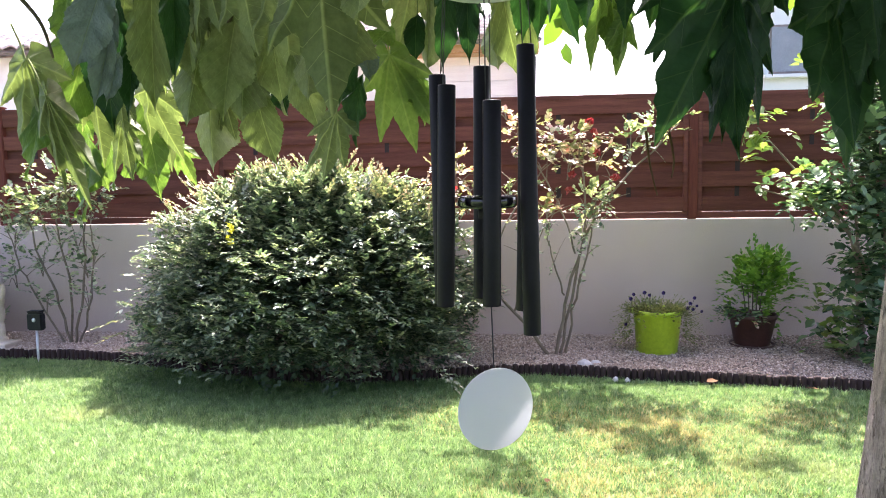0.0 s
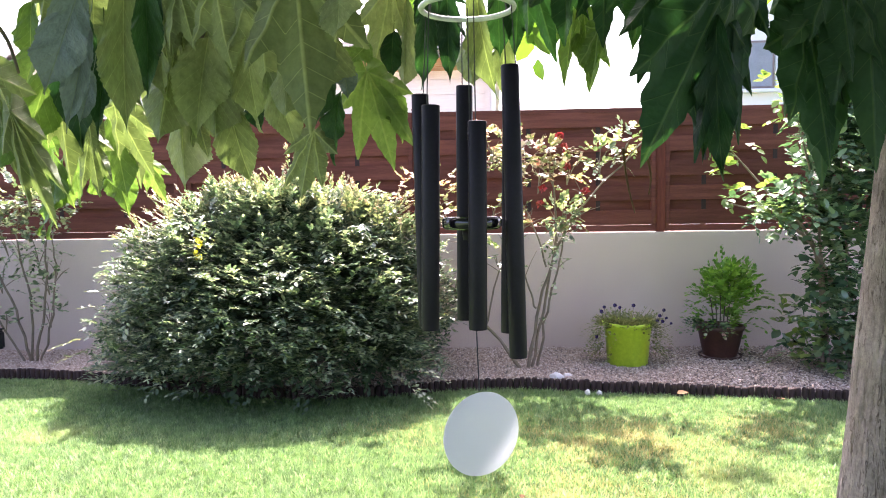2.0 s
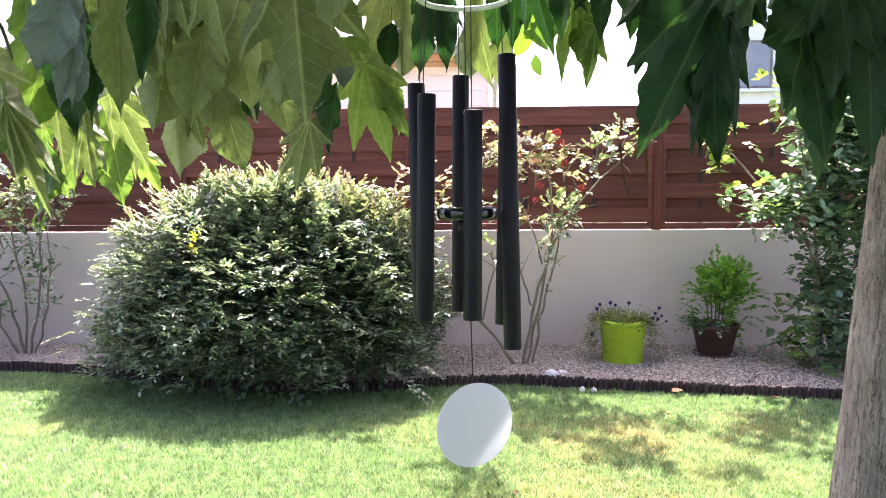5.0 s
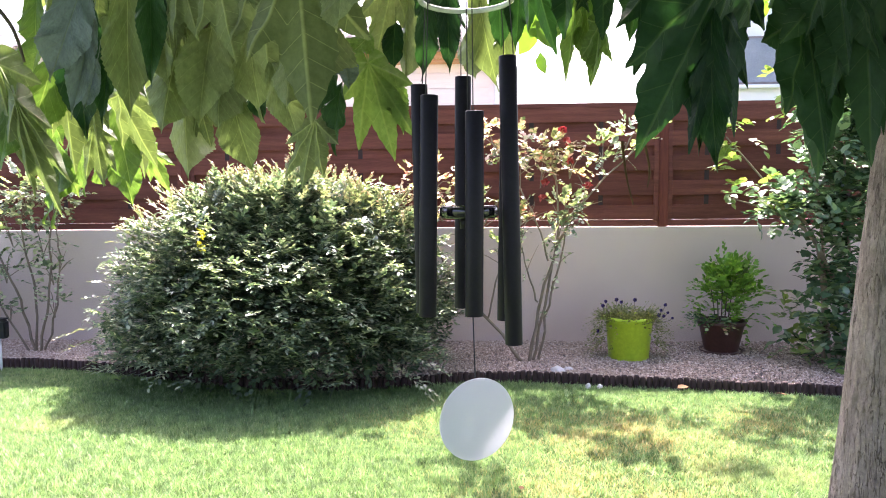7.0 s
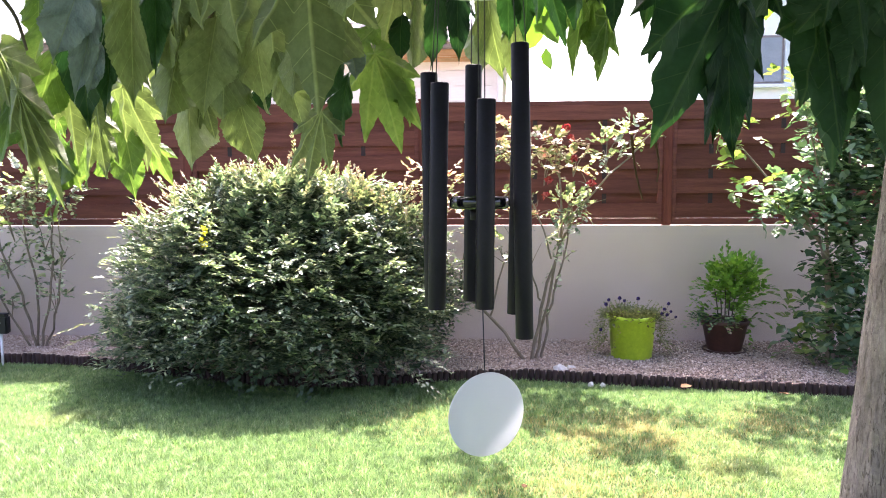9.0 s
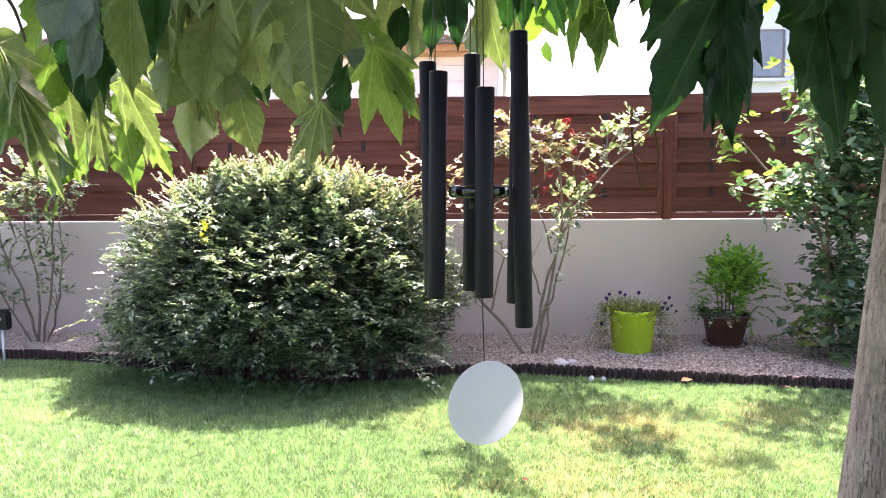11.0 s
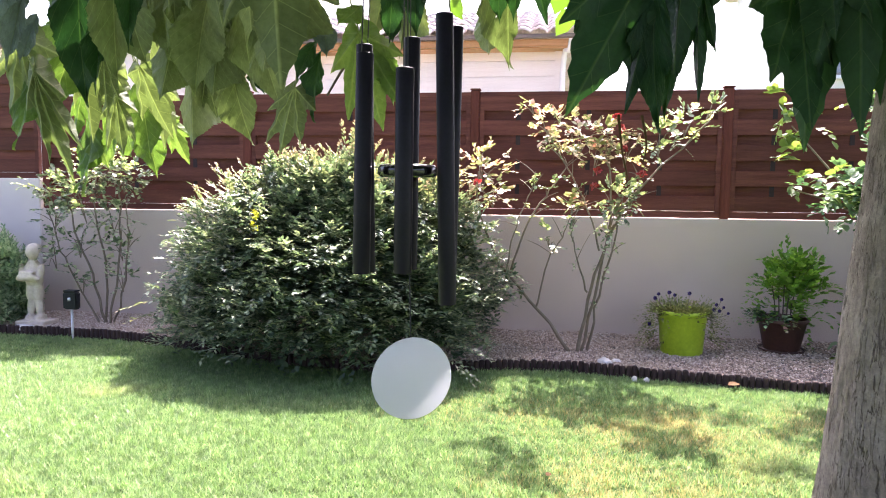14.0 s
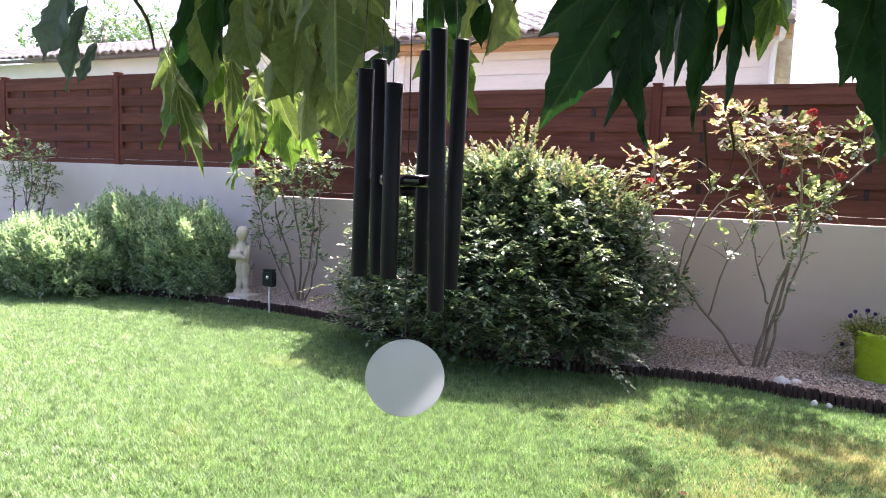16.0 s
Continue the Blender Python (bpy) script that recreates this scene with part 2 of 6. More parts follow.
SAGE = leafy("grey_green_leaf", [(0, (0.14, 0.215, 0.13)), (0.5, (0.27, 0.37, 0.235)), (0.85, (0.40, 0.49, 0.34)), (1, (0.48, 0.52, 0.36))], 0.65, 0.42, 0.3, trans=(1.25, 1.3, 0.8))
FERN = leafy("bright_green_leaf", [(0, (0.09, 0.20, 0.03)), (0.6, (0.16, 0.33, 0.05)), (1, (0.28, 0.45, 0.09))], 0.42, 0.4, 0.5)
TRAIL = leafy("trailing_leaf", [(0, (0.11, 0.13, 0.05)), (0.6, (0.20, 0.21, 0.09)), (1, (0.33, 0.30, 0.15))], 0.6, 0.3, 0.3)
VIOLET = leafy("violet_petal", [(0, (0.012, 0.007, 0.022)), (0.6, (0.022, 0.010, 0.05)), (1, (0.06, 0.025, 0.15))], 0.5, 0.25, 0.3, trans=(1, 0.8, 1.3))
CYPRESS = leafy("cypress_leaf", [(0, (0.035, 0.055, 0.030)), (1, (0.075, 0.10, 0.05))], 0.6, 0.2, 0.3)


def bark_material():
    """Pale grey-brown bark, finely grained, with short dark upright cracks."""
    m, nt, b = material("bark")
    grain = noise_tex(nt, 70, 5, 0.7, (1.5, 1.5, 0.7))
    fine = noise_tex(nt, 190, 4, 0.75)
    patch = noise_tex(nt, 7, 4, 0.6)
    col = ramp(nt, patch, [(0.3, (0.205, 0.156, 0.132)), (0.5, (0.265, 0.208, 0.180)), (0.7, (0.315, 0.256, 0.228))])
    col = mix(nt, "OVERLAY", 0.75, col, grain)
    col = mix(nt, "OVERLAY", 0.5, col, fine)

    def calc(op, a, c):
        n = nt.nodes.new("ShaderNodeMath")
        n.operation = op
        for sock, val in zip(n.inputs, (a, c)):
            if isinstance(val, (int, float)):
                sock.default_value = val
            else:
                nt.links.new(val, sock)
        return n.outputs[0]

    cracks = None
    for scale, width in ((20, 0.013), (30, 0.012)):
        line = calc("ABSOLUTE", calc("SUBTRACT", noise_tex(nt, scale, 3, 0.6, (2.8, 2.8, 0.34)), 0.5), 0)
        mask = node(nt, "ShaderNodeMapRange", From_Min=width, From_Max=width * 0.3)
        nt.links.new(line, mask.inputs[0])
        gate = node(nt, "ShaderNodeMapRange", From_Min=0.40, From_Max=0.52)
        nt.links.new(noise_tex(nt, scale * 0.55, 2, 0.5, (1.3, 1.3, 0.9)), gate.inputs[0])
        one = calc("MULTIPLY", mask.outputs[0], gate.outputs[0])
        cracks = one if cracks is None else calc("MAXIMUM", cracks, one)
    col = mix(nt, "MIX", calc("MULTIPLY", cracks, 0.75), col, (0.085, 0.056, 0.047))
    nt.links.new(col, b.inputs["Base Color"])
    b.inputs["Roughness"].default_value = 0.9
    h = calc("SUBTRACT", calc("ADD", calc("MULTIPLY", grain, 0.5), calc("MULTIPLY", fine, 0.25)), cracks)
    bump(nt, b, h, 0.9, 0.007)
    return m


BARK = bark_material()


def gravel_material():
    m, nt, b = material("gravel")
    r = nt.nodes.new("ShaderNodeNewGeometry").outputs["Random Per Island"]
    col = ramp(nt, r, [(0, (0.24, 0.168, 0.125)), (0.4, (0.40, 0.305, 0.235)), (0.75, (0.52, 0.415, 0.33)), (1, (0.68, 0.58, 0.49))])
    nt.links.new(col, b.inputs["Base Color"])
    b.inputs["Roughness"].default_value = 0.85
    return m


GRAVEL = gravel_material()


# ---- mesh tools ----
def mesh_np(name, verts, faces, mat, uv=None, smooth=False):
    """A mesh from arrays: verts (n, 3), faces (m, k)."""
    me = bpy.data.meshes.new(name)
    verts, faces = np.asarray(verts, np.float32), np.asarray(faces, np.int32)
    m, k = faces.shape
    me.vertices.add(len(verts))
    me.vertices.foreach_set("co", verts.ravel())
    me.loops.add(m * k)
    me.loops.foreach_set("vertex_index", faces.ravel())
    me.polygons.add(m)
    me.polygons.foreach_set("loop_start", np.arange(0, m * k, k, dtype=np.int32))
    me.polygons.foreach_set("loop_total", np.full(m, k, np.int32))
    if smooth:
        me.polygons.foreach_set("use_smooth", np.ones(m, bool))
    me.update(calc_edges=True)
    if uv is not None:
        lay = me.uv_layers.new(name="UVMap")
        lay.data.foreach_set("uv", np.asarray(uv, np.float32)[faces.ravel()].ravel())
    me.materials.append(mat)
    return me


JOINED = ("foliage", "inner_foliage", "new_growth", "yellow_foliage", "cane_foliage", "new_foliage", "trailing_foliage", "skirt_foliage", "dry_foliage", "top_foliage", "side_foliage",
          "crown", "roof_tiles", "upper_crown")


def part(name, data, material_, parent=None, label=""):
    """Links a bmesh or a mesh as one object under a thing or a part."""
    if isinstance(data, bmesh.types.BMesh):
        me = bpy.data.meshes.new(name)
        data.to_mesh(me)
        data.free()
        me.materials.append(material_)
        data = me
    ob = new(name, data)
    if name in JOINED:
        ob["kind"] = "stuff"
    if parent:
        ob.parent = parent
    if label:
        ob["label"] = label
    return ob


def thing(name, x=0, y=0, z=0, label="", category="", group="", kind=""):
    e = new(name)
    e.location = (x, y, z)
    e.empty_display_size = 0.1
    return tagged(e, label, category, group, kind)


def box(sx, sy, sz, at=(0, 0, 0), bevel=0.0):
    """A box with its base centred on the point at."""
    bm = bmesh.new()
    bmesh.ops.create_cube(bm, size=1)
    bmesh.ops.transform(bm, matrix=Matrix.Translation((at[0], at[1], at[2] + sz / 2)) @ Matrix.Diagonal((sx, sy, sz, 1)), verts=bm.verts)
    if bevel:
        bmesh.ops.bevel(bm, geom=bm.edges, offset=bevel, segments=2, affect="EDGES")
    return bm


def lathe(profile, n=32, smooth=True):
    """A turned shape from (radius, height) pairs."""
    bm = bmesh.new()
    rings = [[bm.verts.new((r * math.cos(2 * math.pi * i / n), r * math.sin(2 * math.pi * i / n), z)) for i in range(n)] for r, z in profile]
    for a, b in zip(rings, rings[1:]):
        for i in range(n):
            f = bm.faces.new((a[i], a[(i + 1) % n], b[(i + 1) % n], b[i]))
            f.smooth = smooth
    return bm


def tube_np(points, radii, n=6):
    """Vertices and quads of a bent, tapered tube."""
    pts = np.asarray(points, float)
    tang = np.gradient(pts, axis=0)
    tang /= np.linalg.norm(tang, axis=1)[:, None] + 1e-9
    ref = np.array([0.31, 0.17, 0.93]) if abs(tang[0][2]) < 0.9 else np.array([0.9, 0.3, 0.1])
    a = np.cross(tang, ref)
    a /= np.linalg.norm(a, axis=1)[:, None] + 1e-9
    b = np.cross(tang, a)
    ang = np.arange(n) * 2 * math.pi / n
    v = pts[:, None] + np.asarray(radii)[:, None, None] * (np.cos(ang)[None, :, None] * a[:, None] + np.sin(ang)[None, :, None] * b[:, None])
    k = len(pts)
    i, j = np.meshgrid(np.arange(k - 1), np.arange(n), indexing="ij")
    f = np.stack([i * n + j, i * n + (j + 1) % n, (i + 1) * n + (j + 1) % n, (i + 1) * n + j], -1).reshape(-1, 4)
    return v.reshape(-1, 3), f


def tubes(name, runs, mat, n=6):
    """Several tubes as one mesh; runs: (points, radii)."""
    vs, fs, base = [], [], 0
    for p, r in runs:
        v, f = tube_np(p, r, n)
        vs.append(v), fs.append(f + base)
        base += len(v)
    return mesh_np(name, np.concatenate(vs), np.concatenate(fs), mat, smooth=True)


def curve_pts(ctrl, n=14):
    """A smooth run of points through control points."""
    c = np.asarray(ctrl, float)
    t = np.linspace(0, len(c) - 1, n)
    out = []
    for u in t:
        i = min(int(u), len(c) - 2)
        w = u - i
        p0, p1, p2, p3 = c[max(i - 1, 0)], c[i], c[i + 1], c[min(i + 2, len(c) - 1)]
        out.append(0.5 * ((2 * p1) + (p2 - p0) * w + (2 * p0 - 5 * p1 + 4 * p2 - p3) * w * w + (3 * p1 - p0 - 3 * p2 + p3) * w ** 3))
    return np.array(out)


def unit(v):
    return v / (np.linalg.norm(v, axis=-1, keepdims=True) + 1e-9)


# a small folded leaf of six faces: length along y, width along x
LEAF_V = np.array([(0, 0, 0), (0.30, 0.32, 0.07), (0.27, 0.66, 0.05), (0, 1, -0.07), (-0.27, 0.66, 0.05), (-0.30, 0.32, 0.07), (0, 0.34, 0), (0, 0.68, -0.01)])
LEAF_F = np.array([(0, 1, 6), (1, 2, 7), (1, 7, 6), (2, 3, 7), (3, 4, 7), (4, 5, 6), (4, 6, 7), (5, 0, 6)])


def leaves_np(pos, along, normal, length, width):
    """Many small leaves: arrays of base, direction, face normal, length and width."""
    y = unit(along)
    x = unit(np.cross(y, normal))
    z = np.cross(x, y)
    n = len(pos)
    v = (pos[:, None] + LEAF_V[None, :, 0:1] * (x * (length * width)[:, None])[:, None] + LEAF_V[None, :, 1:2] * (y * length[:, None])[:, None]
         + LEAF_V[None, :, 2:3] * (z * length[:, None])[:, None])
    f = LEAF_F[None] + (np.arange(n) * len(LEAF_V))[:, None, None]
    return v.reshape(-1, 3), f.reshape(-1, 3)


def sprays(bases, dirs, lengths, per, leaf, width, rng, up=0.5, droop=0.25, spread=0.9):
    """Leafy shoots: leaves in pairs along each shoot. Returns the leaves' arrays and the shoots' axes."""
    n = len(bases)
    d = unit(dirs)
    side = unit(np.cross(d, np.array([0.05, 0.08, 1.0])) + rng.normal(0, 0.15, (n, 3)))
    nor = unit(np.cross(side, d))
    t = (np.arange(per) + 0.6) / per
    sign = np.where(np.arange(per) % 2 == 0, 1.0, -1.0)
    p = bases[:, None] + d[:, None] * (t[None, :, None] * lengths[:, None, None])
    p[..., 2] -= droop * (t[None] ** 2) * lengths[:, None]
    a = d[:, None] * (0.55 + 0.5 * t[None, :, None]) + side[:, None] * (sign * spread * (1.05 - 0.55 * t))[None, :, None] + rng.normal(0, 0.22, (n, per, 3))
    m = nor[:, None] * np.ones((1, per, 1)) + np.array([0, 0, up]) + rng.normal(0, 0.35, (n, per, 3))
    ln = leaf * (1.0 - 0.35 * t[None]) * rng.uniform(0.7, 1.25, (n, per))
    return leaves_np(p.reshape(-1, 3), a.reshape(-1, 3), m.reshape(-1, 3), ln.ravel(), np.full(n * per, width) * rng.uniform(0.8, 1.2, n * per))


def shoot_axes(bases, dirs, lengths, droop, r):
    d = unit(dirs)
    runs = []
    for b, v, l in zip(bases, d, lengths):
        t = np.linspace(0, 1, 4)
        p = b + v * (t * l)[:, None]
        p[:, 2] -= droop * t * t * l
        runs.append((p, np.linspace(r, r * 0.4, 4)))
    return runs


# ---- ground, bed and lawn ----
EDGE_X = np.array([-9.0, -5.2, -4.2, -3.2, -2.4, -1.6, -0.8, -0.1, 0.4, 0.8, 1.2, 2.26, 3.2, 6.0])
EDGE_Y = np.array([5.0, 5.12, 5.2, 5.27, 5.24, 4.97, 4.70, 4.76, 4.95, 4.96, 4.87, 4.70, 4.58, 4.3])


def edge_y(x):
    x = np.asarray(x, float)
    s = 0.0
    for o, w in ((-0.25, 0.25), (0, 0.5), (0.25, 0.25)):
        s = s + w * np.interp(x + o, EDGE_X, EDGE_Y)
    return s


bm = bmesh.new()
bmesh.ops.create_grid(bm, x_segments=40, y_segments=40, size=400)
ground = tagged(part("ground", bm, TURF), "green turf ground of the garden and beyond", "ground", kind="structure")

# gravel bed between the edging and the wall
xs = np.linspace(-9, 6, 121)
fr = edge_y(xs) + 0.03
rows_b = [np.stack([xs, fr + (6.02 - fr) * k, np.full_like(xs, 0.045)], -1) for k in np.linspace(0, 1, 5)]
bv = np.concatenate(rows_b)
bv[:, 2] += 0.006 * np.sin(bv[:, 0] * 9) * np.cos(bv[:, 1] * 11)
i, j = np.meshgrid(np.arange(4), np.arange(120), indexing="ij")
bf = np.stack([i * 121 + j, i * 121 + j + 1, (i + 1) * 121 + j + 1, (i + 1) * 121 + j], -1).reshape(-1, 4)
bed = tagged(new("planting_bed", mesh_np("planting_bed", bv, bf, SOIL, smooth=True)), "raised soil bed under pinkish gravel along the wall", "flower bed", kind="structure")

OCT_V = np.array([(1, 0, 0), (-1, 0, 0), (0, 1, 0), (0, -1, 0), (0, 0, 1), (0, 0, -1)], float)
OCT_F = np.array([(0, 2, 4), (2, 1, 4), (1, 3, 4), (3, 0, 4), (2, 0, 5), (1, 2, 5), (3, 1, 5), (0, 3, 5)])


def pebbles(n):
    x = RNG.uniform(-4.6, 3.2, n)
    e = edge_y(x) + 0.045
    y = e + (5.99 - e) * RNG.uniform(0, 1, n)
    r = RNG.uniform(0.004, 0.0092, n)
    a = RNG.uniform(0, math.pi, n)
    sh = OCT_V[None] * np.stack([r * RNG.uniform(0.8, 1.5, n), r, r * RNG.uniform(0.5, 0.9, n)], -1)[:, None]
    c, s = np.cos(a)[:, None], np.sin(a)[:, None]
    v = np.stack([sh[..., 0] * c - sh[..., 1] * s, sh[..., 0] * s + sh[..., 1] * c, sh[..., 2]], -1)
    v += np.stack([x, y, 0.051 + RNG.uniform(0, 0.008, n)], -1)[:, None]
    f = OCT_F[None] + (np.arange(n) * 6)[:, None, None]
    return mesh_np("gravel", v.reshape(-1, 3), f.reshape(-1, 3), GRAVEL)


tagged(new("gravel", pebbles(64000)), "pinkish grey crushed gravel covering the bed", "gravel", kind="stuff")


def lawn(n, x0, x1, y0, y1, h):
    x, y = RNG.uniform(x0, x1, n), RNG.uniform(y0, y1, n)
    keep = y < edge_y(x) - 0.03
    x, y = x[keep], y[keep]
    n = len(x)
    tone = np.sin(x * 2.3 + 1.2 * np.sin(y * 1.7)) * np.sin(y * 2.9 + x)
    tuft = np.zeros(n)
    for k in range(7):
        ka, kf = RNG.uniform(0, 2 * math.pi), RNG.uniform(35, 95)
        tuft += np.sin(kf * (x * math.cos(ka) + y * math.sin(ka)) + RNG.uniform(0, 6.28))
    tuft /= 2.6
    hh = h * RNG.uniform(0.6, 1.2, n) * (1 + 0.15 * tone + 0.28 * np.clip(tuft, -1, 1))
    a = RNG.uniform(0, 2 * math.pi, n)
    lean = RNG.uniform(0.2, 1.3, n)
    w = RNG.uniform(0.0015, 0.0034, n)
    d = np.stack([np.cos(a), np.sin(a), np.zeros(n)], -1)
    s = np.stack([-np.sin(a), np.cos(a), np.zeros(n)], -1)
    b = np.stack([x, y, np.zeros(n)], -1)
    up = np.array([0, 0, 1.0])
    tip = b + d * (hh * lean)[:, None] + up * hh[:, None]
    v = np.stack([b - s * w[:, None], b + s * w[:, None], tip], 1)
    worn = np.zeros(n)
    for px, py, sx, sy, k in ((1.15, 3.95, 0.55, 0.35, 0.75), (1.85, 4.15, 0.4, 0.25, 0.5), (0.95, 3.25, 0.45, 0.3, 0.6), (0.4, 4.1, 0.5, 0.3, 0.35)):
        worn = np.maximum(worn, k * np.exp(-((x - px) / sx) ** 2 - ((y - py) / sy) ** 2))
    worn *= 0.75 + 0.5 * np.sin(x * 13 + 2 * np.sin(y * 9)) * np.sin(y * 15 + x * 3)
    dry = RNG.uniform(0, 1, n) < worn
    made = []
    for pick, mat in ((~dry, GRASS), (dry, STRAW)):
        vv = v[pick]
        f = np.arange(len(vv) * 3).reshape(-1, 3)
        made.append(mesh_np("lawn_grass", vv.reshape(-1, 3), f, mat))
    return made


green_grass, dry_grass = lawn(1100000, -6.5, 3.0, 1.7, 5.3, 0.025)
tagged(new("lawn_grass", green_grass), "short mown lush green lawn", "lawn", kind="stuff")
tagged(new("dry_grass", dry_grass), "dry straw-yellow blades in a worn patch of lawn", "lawn", kind="stuff")

# edging of short upright half logs
edging = thing("log_edging", 0, 0, 0, "dark brown log-roll edging between lawn and gravel bed", "garden edging")
bm = lathe([(0.0165, 0), (0.0175, 0.01), (0.0175, 0.083), (0.0135, 0.09), (0.0, 0.091)], 8)
LOG = bpy.data.meshes.new("log")
bm.to_mesh(LOG)
bm.free()
LOG.materials.append(EDGING_WOOD)
x = -5.4
while x < 3.4:
    y = float(edge_y(x))
    slope = float(edge_y(x + 0.02) - edge_y(x - 0.02)) / 0.04
    ob = part("log", LOG, None, edging)
    ob.matrix_basis = pose(x, y, random.uniform(-0.022, -0.010), random.uniform(-3, 3), random.uniform(-3, 3), random.uniform(0, 360))
    x += 0.0365 / math.hypot(1, slope)

# ---- wall and fence ----
STEP_X, TOP_R, TOP_L, FACE = -3.72, 0.935, 1.185, 6.0
tagged(part("wall_north", box(12.0, 0.2, TOP_R + 0.3, (STEP_X + 6.0, FACE + 0.1, -0.3), 0.006), STUCCO), "grey rendered low garden wall", "wall", kind="structure")
tagged(part("wall_north_step", box(14.0, 0.2, TOP_L + 0.3, (STEP_X - 7.003, FACE + 0.1, -0.3), 0.006), PALE_STUCCO), "taller run of the garden wall in paler render", "wall", kind="structure")

SPACING, HIGH = 1.86, 0.945


fence = thing("fence", 0, 0, 0, "red-brown stained wooden fence of woven panels on the wall", "fence")


def fence_panel():
    e = new("panel")
    e.parent = fence
    w = SPACING - 0.069
    part("rail", box(w, 0.045, 0.035, (0, 0, HIGH - 0.035), 0.004), FENCE_WOOD, e)
    part("rail", box(w, 0.042, 0.05, (0, 0, 0.004), 0.004), FENCE_WOOD, e)
    part("stile", box(0.035, 0.045, HIGH - 0.089, (-w / 2 + 0.0175, 0, 0.054), 0.003), FENCE_WOOD, e)
    part("stile", box(0.035, 0.045, HIGH - 0.089, (w / 2 - 0.0175, 0, 0.054), 0.003), FENCE_WOOD, e)
    # battens coloured as the shadow between the slats
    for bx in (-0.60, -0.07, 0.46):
        part("batten", box(0.034, 0.016, HIGH - 0.09, (bx, 0.006, 0.054), 0.002), SHADOW_WOOD, e)
    z, k = 0.056, 0
    while z < HIGH - 0.09:
        front = k % 2 == 0
        bm = bmesh.new()
        n = 24
        hgt = 0.112 if front else min(0.160, HIGH - 0.045 - z)
        for s in range(n + 1):
            u = -w / 2 + 0.033 + (w - 0.066) * s / n
            bow = 0.006 * math.cos((u + 0.07) / 0.53 * 2 * math.pi)
            y0 = (-0.014 if front else 0.010) + (bow if front else -bow)
            tilt = -0.007
            for dz, dy in ((0, 0), (hgt, 0), (hgt, 0.009), (0, 0.009)):
                bm.verts.new((u, y0 + dy + (tilt if dz else 0), z + dz))
        bm.verts.ensure_lookup_table()
        for s in range(n):
            for q in range(4):
                a, b = s * 4 + q, s * 4 + (q + 1) % 4
                bm.faces.new((bm.verts[a], bm.verts[a + 4], bm.verts[b + 4], bm.verts[b]))
        bm.faces.new([bm.verts[q] for q in (0, 1, 2, 3)])
        bm.faces.new([bm.verts[n * 4 + q] for q in (3, 2, 1, 0)])
        bmesh.ops.recalc_face_normals(bm, faces=bm.faces)
        part("slat", bm, FENCE_WOOD, e)
        z += 0.0935
        k += 1
    return e


def fence_post():
    e = part("post", box(0.07, 0.07, HIGH + 0.012, (0, 0, 0.0), 0.006), POST_WOOD, fence)
    part("post_cap", box(0.078, 0.078, 0.012, (0, 0, HIGH + 0.014), 0.003), POST_WOOD, e)
    return e


panel, post = fence_panel(), fence_post()
panel.location, post.location = (SPACING * 0.5, FACE + 0.06, TOP_R), (SPACING, FACE + 0.06, TOP_R)
for k in (-2, -1, 1, 2):
    copy_thing(panel, pose(SPACING * (k + 0.5), FACE + 0.06, TOP_R))
for k in (-2, -1, 0, 2, 3):
    copy_thing(post, pose(SPACING * k + (0.04 if k == -2 else 0), FACE + 0.06, TOP_R))
for k in (-3, -4, -5, -6):
    copy_thing(panel, pose(SPACING * (k + 0.5), FACE + 0.06, TOP_L))
for k in (-3, -4, -5):
    copy_thing(post, pose(SPACING * k, FACE + 0.06, TOP_L))

# ---- shrubs ----
def dome_points(n, rng, cx, cy, rx, ry, h, zmin=0.02, lump=0.12, inner=0.0, cone=(0.0, 0.0)):
    """Points and outward normals on a lumpy mound."""
    u = rng.uniform(0, 2 * math.pi, n)
    s = rng.uniform(-0.42, 1, n)
    c = np.sqrt(np.clip(1 - s * s, 0, 1))
    d = np.stack([c * np.cos(u), c * np.sin(u), s], -1)
    k = 1 + lump * (np.sin(d[:, 0] * 7 + 1.3) * np.sin(d[:, 1] * 6 + d[:, 2] * 5) + 0.6 * np.sin(d[:, 0] * 15 + d[:, 2] * 13)) - inner * rng.uniform(0, 1, n) ** 1.5
    p = d * k[:, None] * np.array([rx, ry, h * 0.62]) + np.array([0, 0, h * 0.38])
    up = np.clip(s, 0, 1)
    p[:, 0] *= 1 - cone[0] * up
    p[:, 1] *= 1 - cone[1] * up
    p += np.array([cx, cy, 0])
    keep = p[:, 2] > zmin
    return p[keep], d[keep]


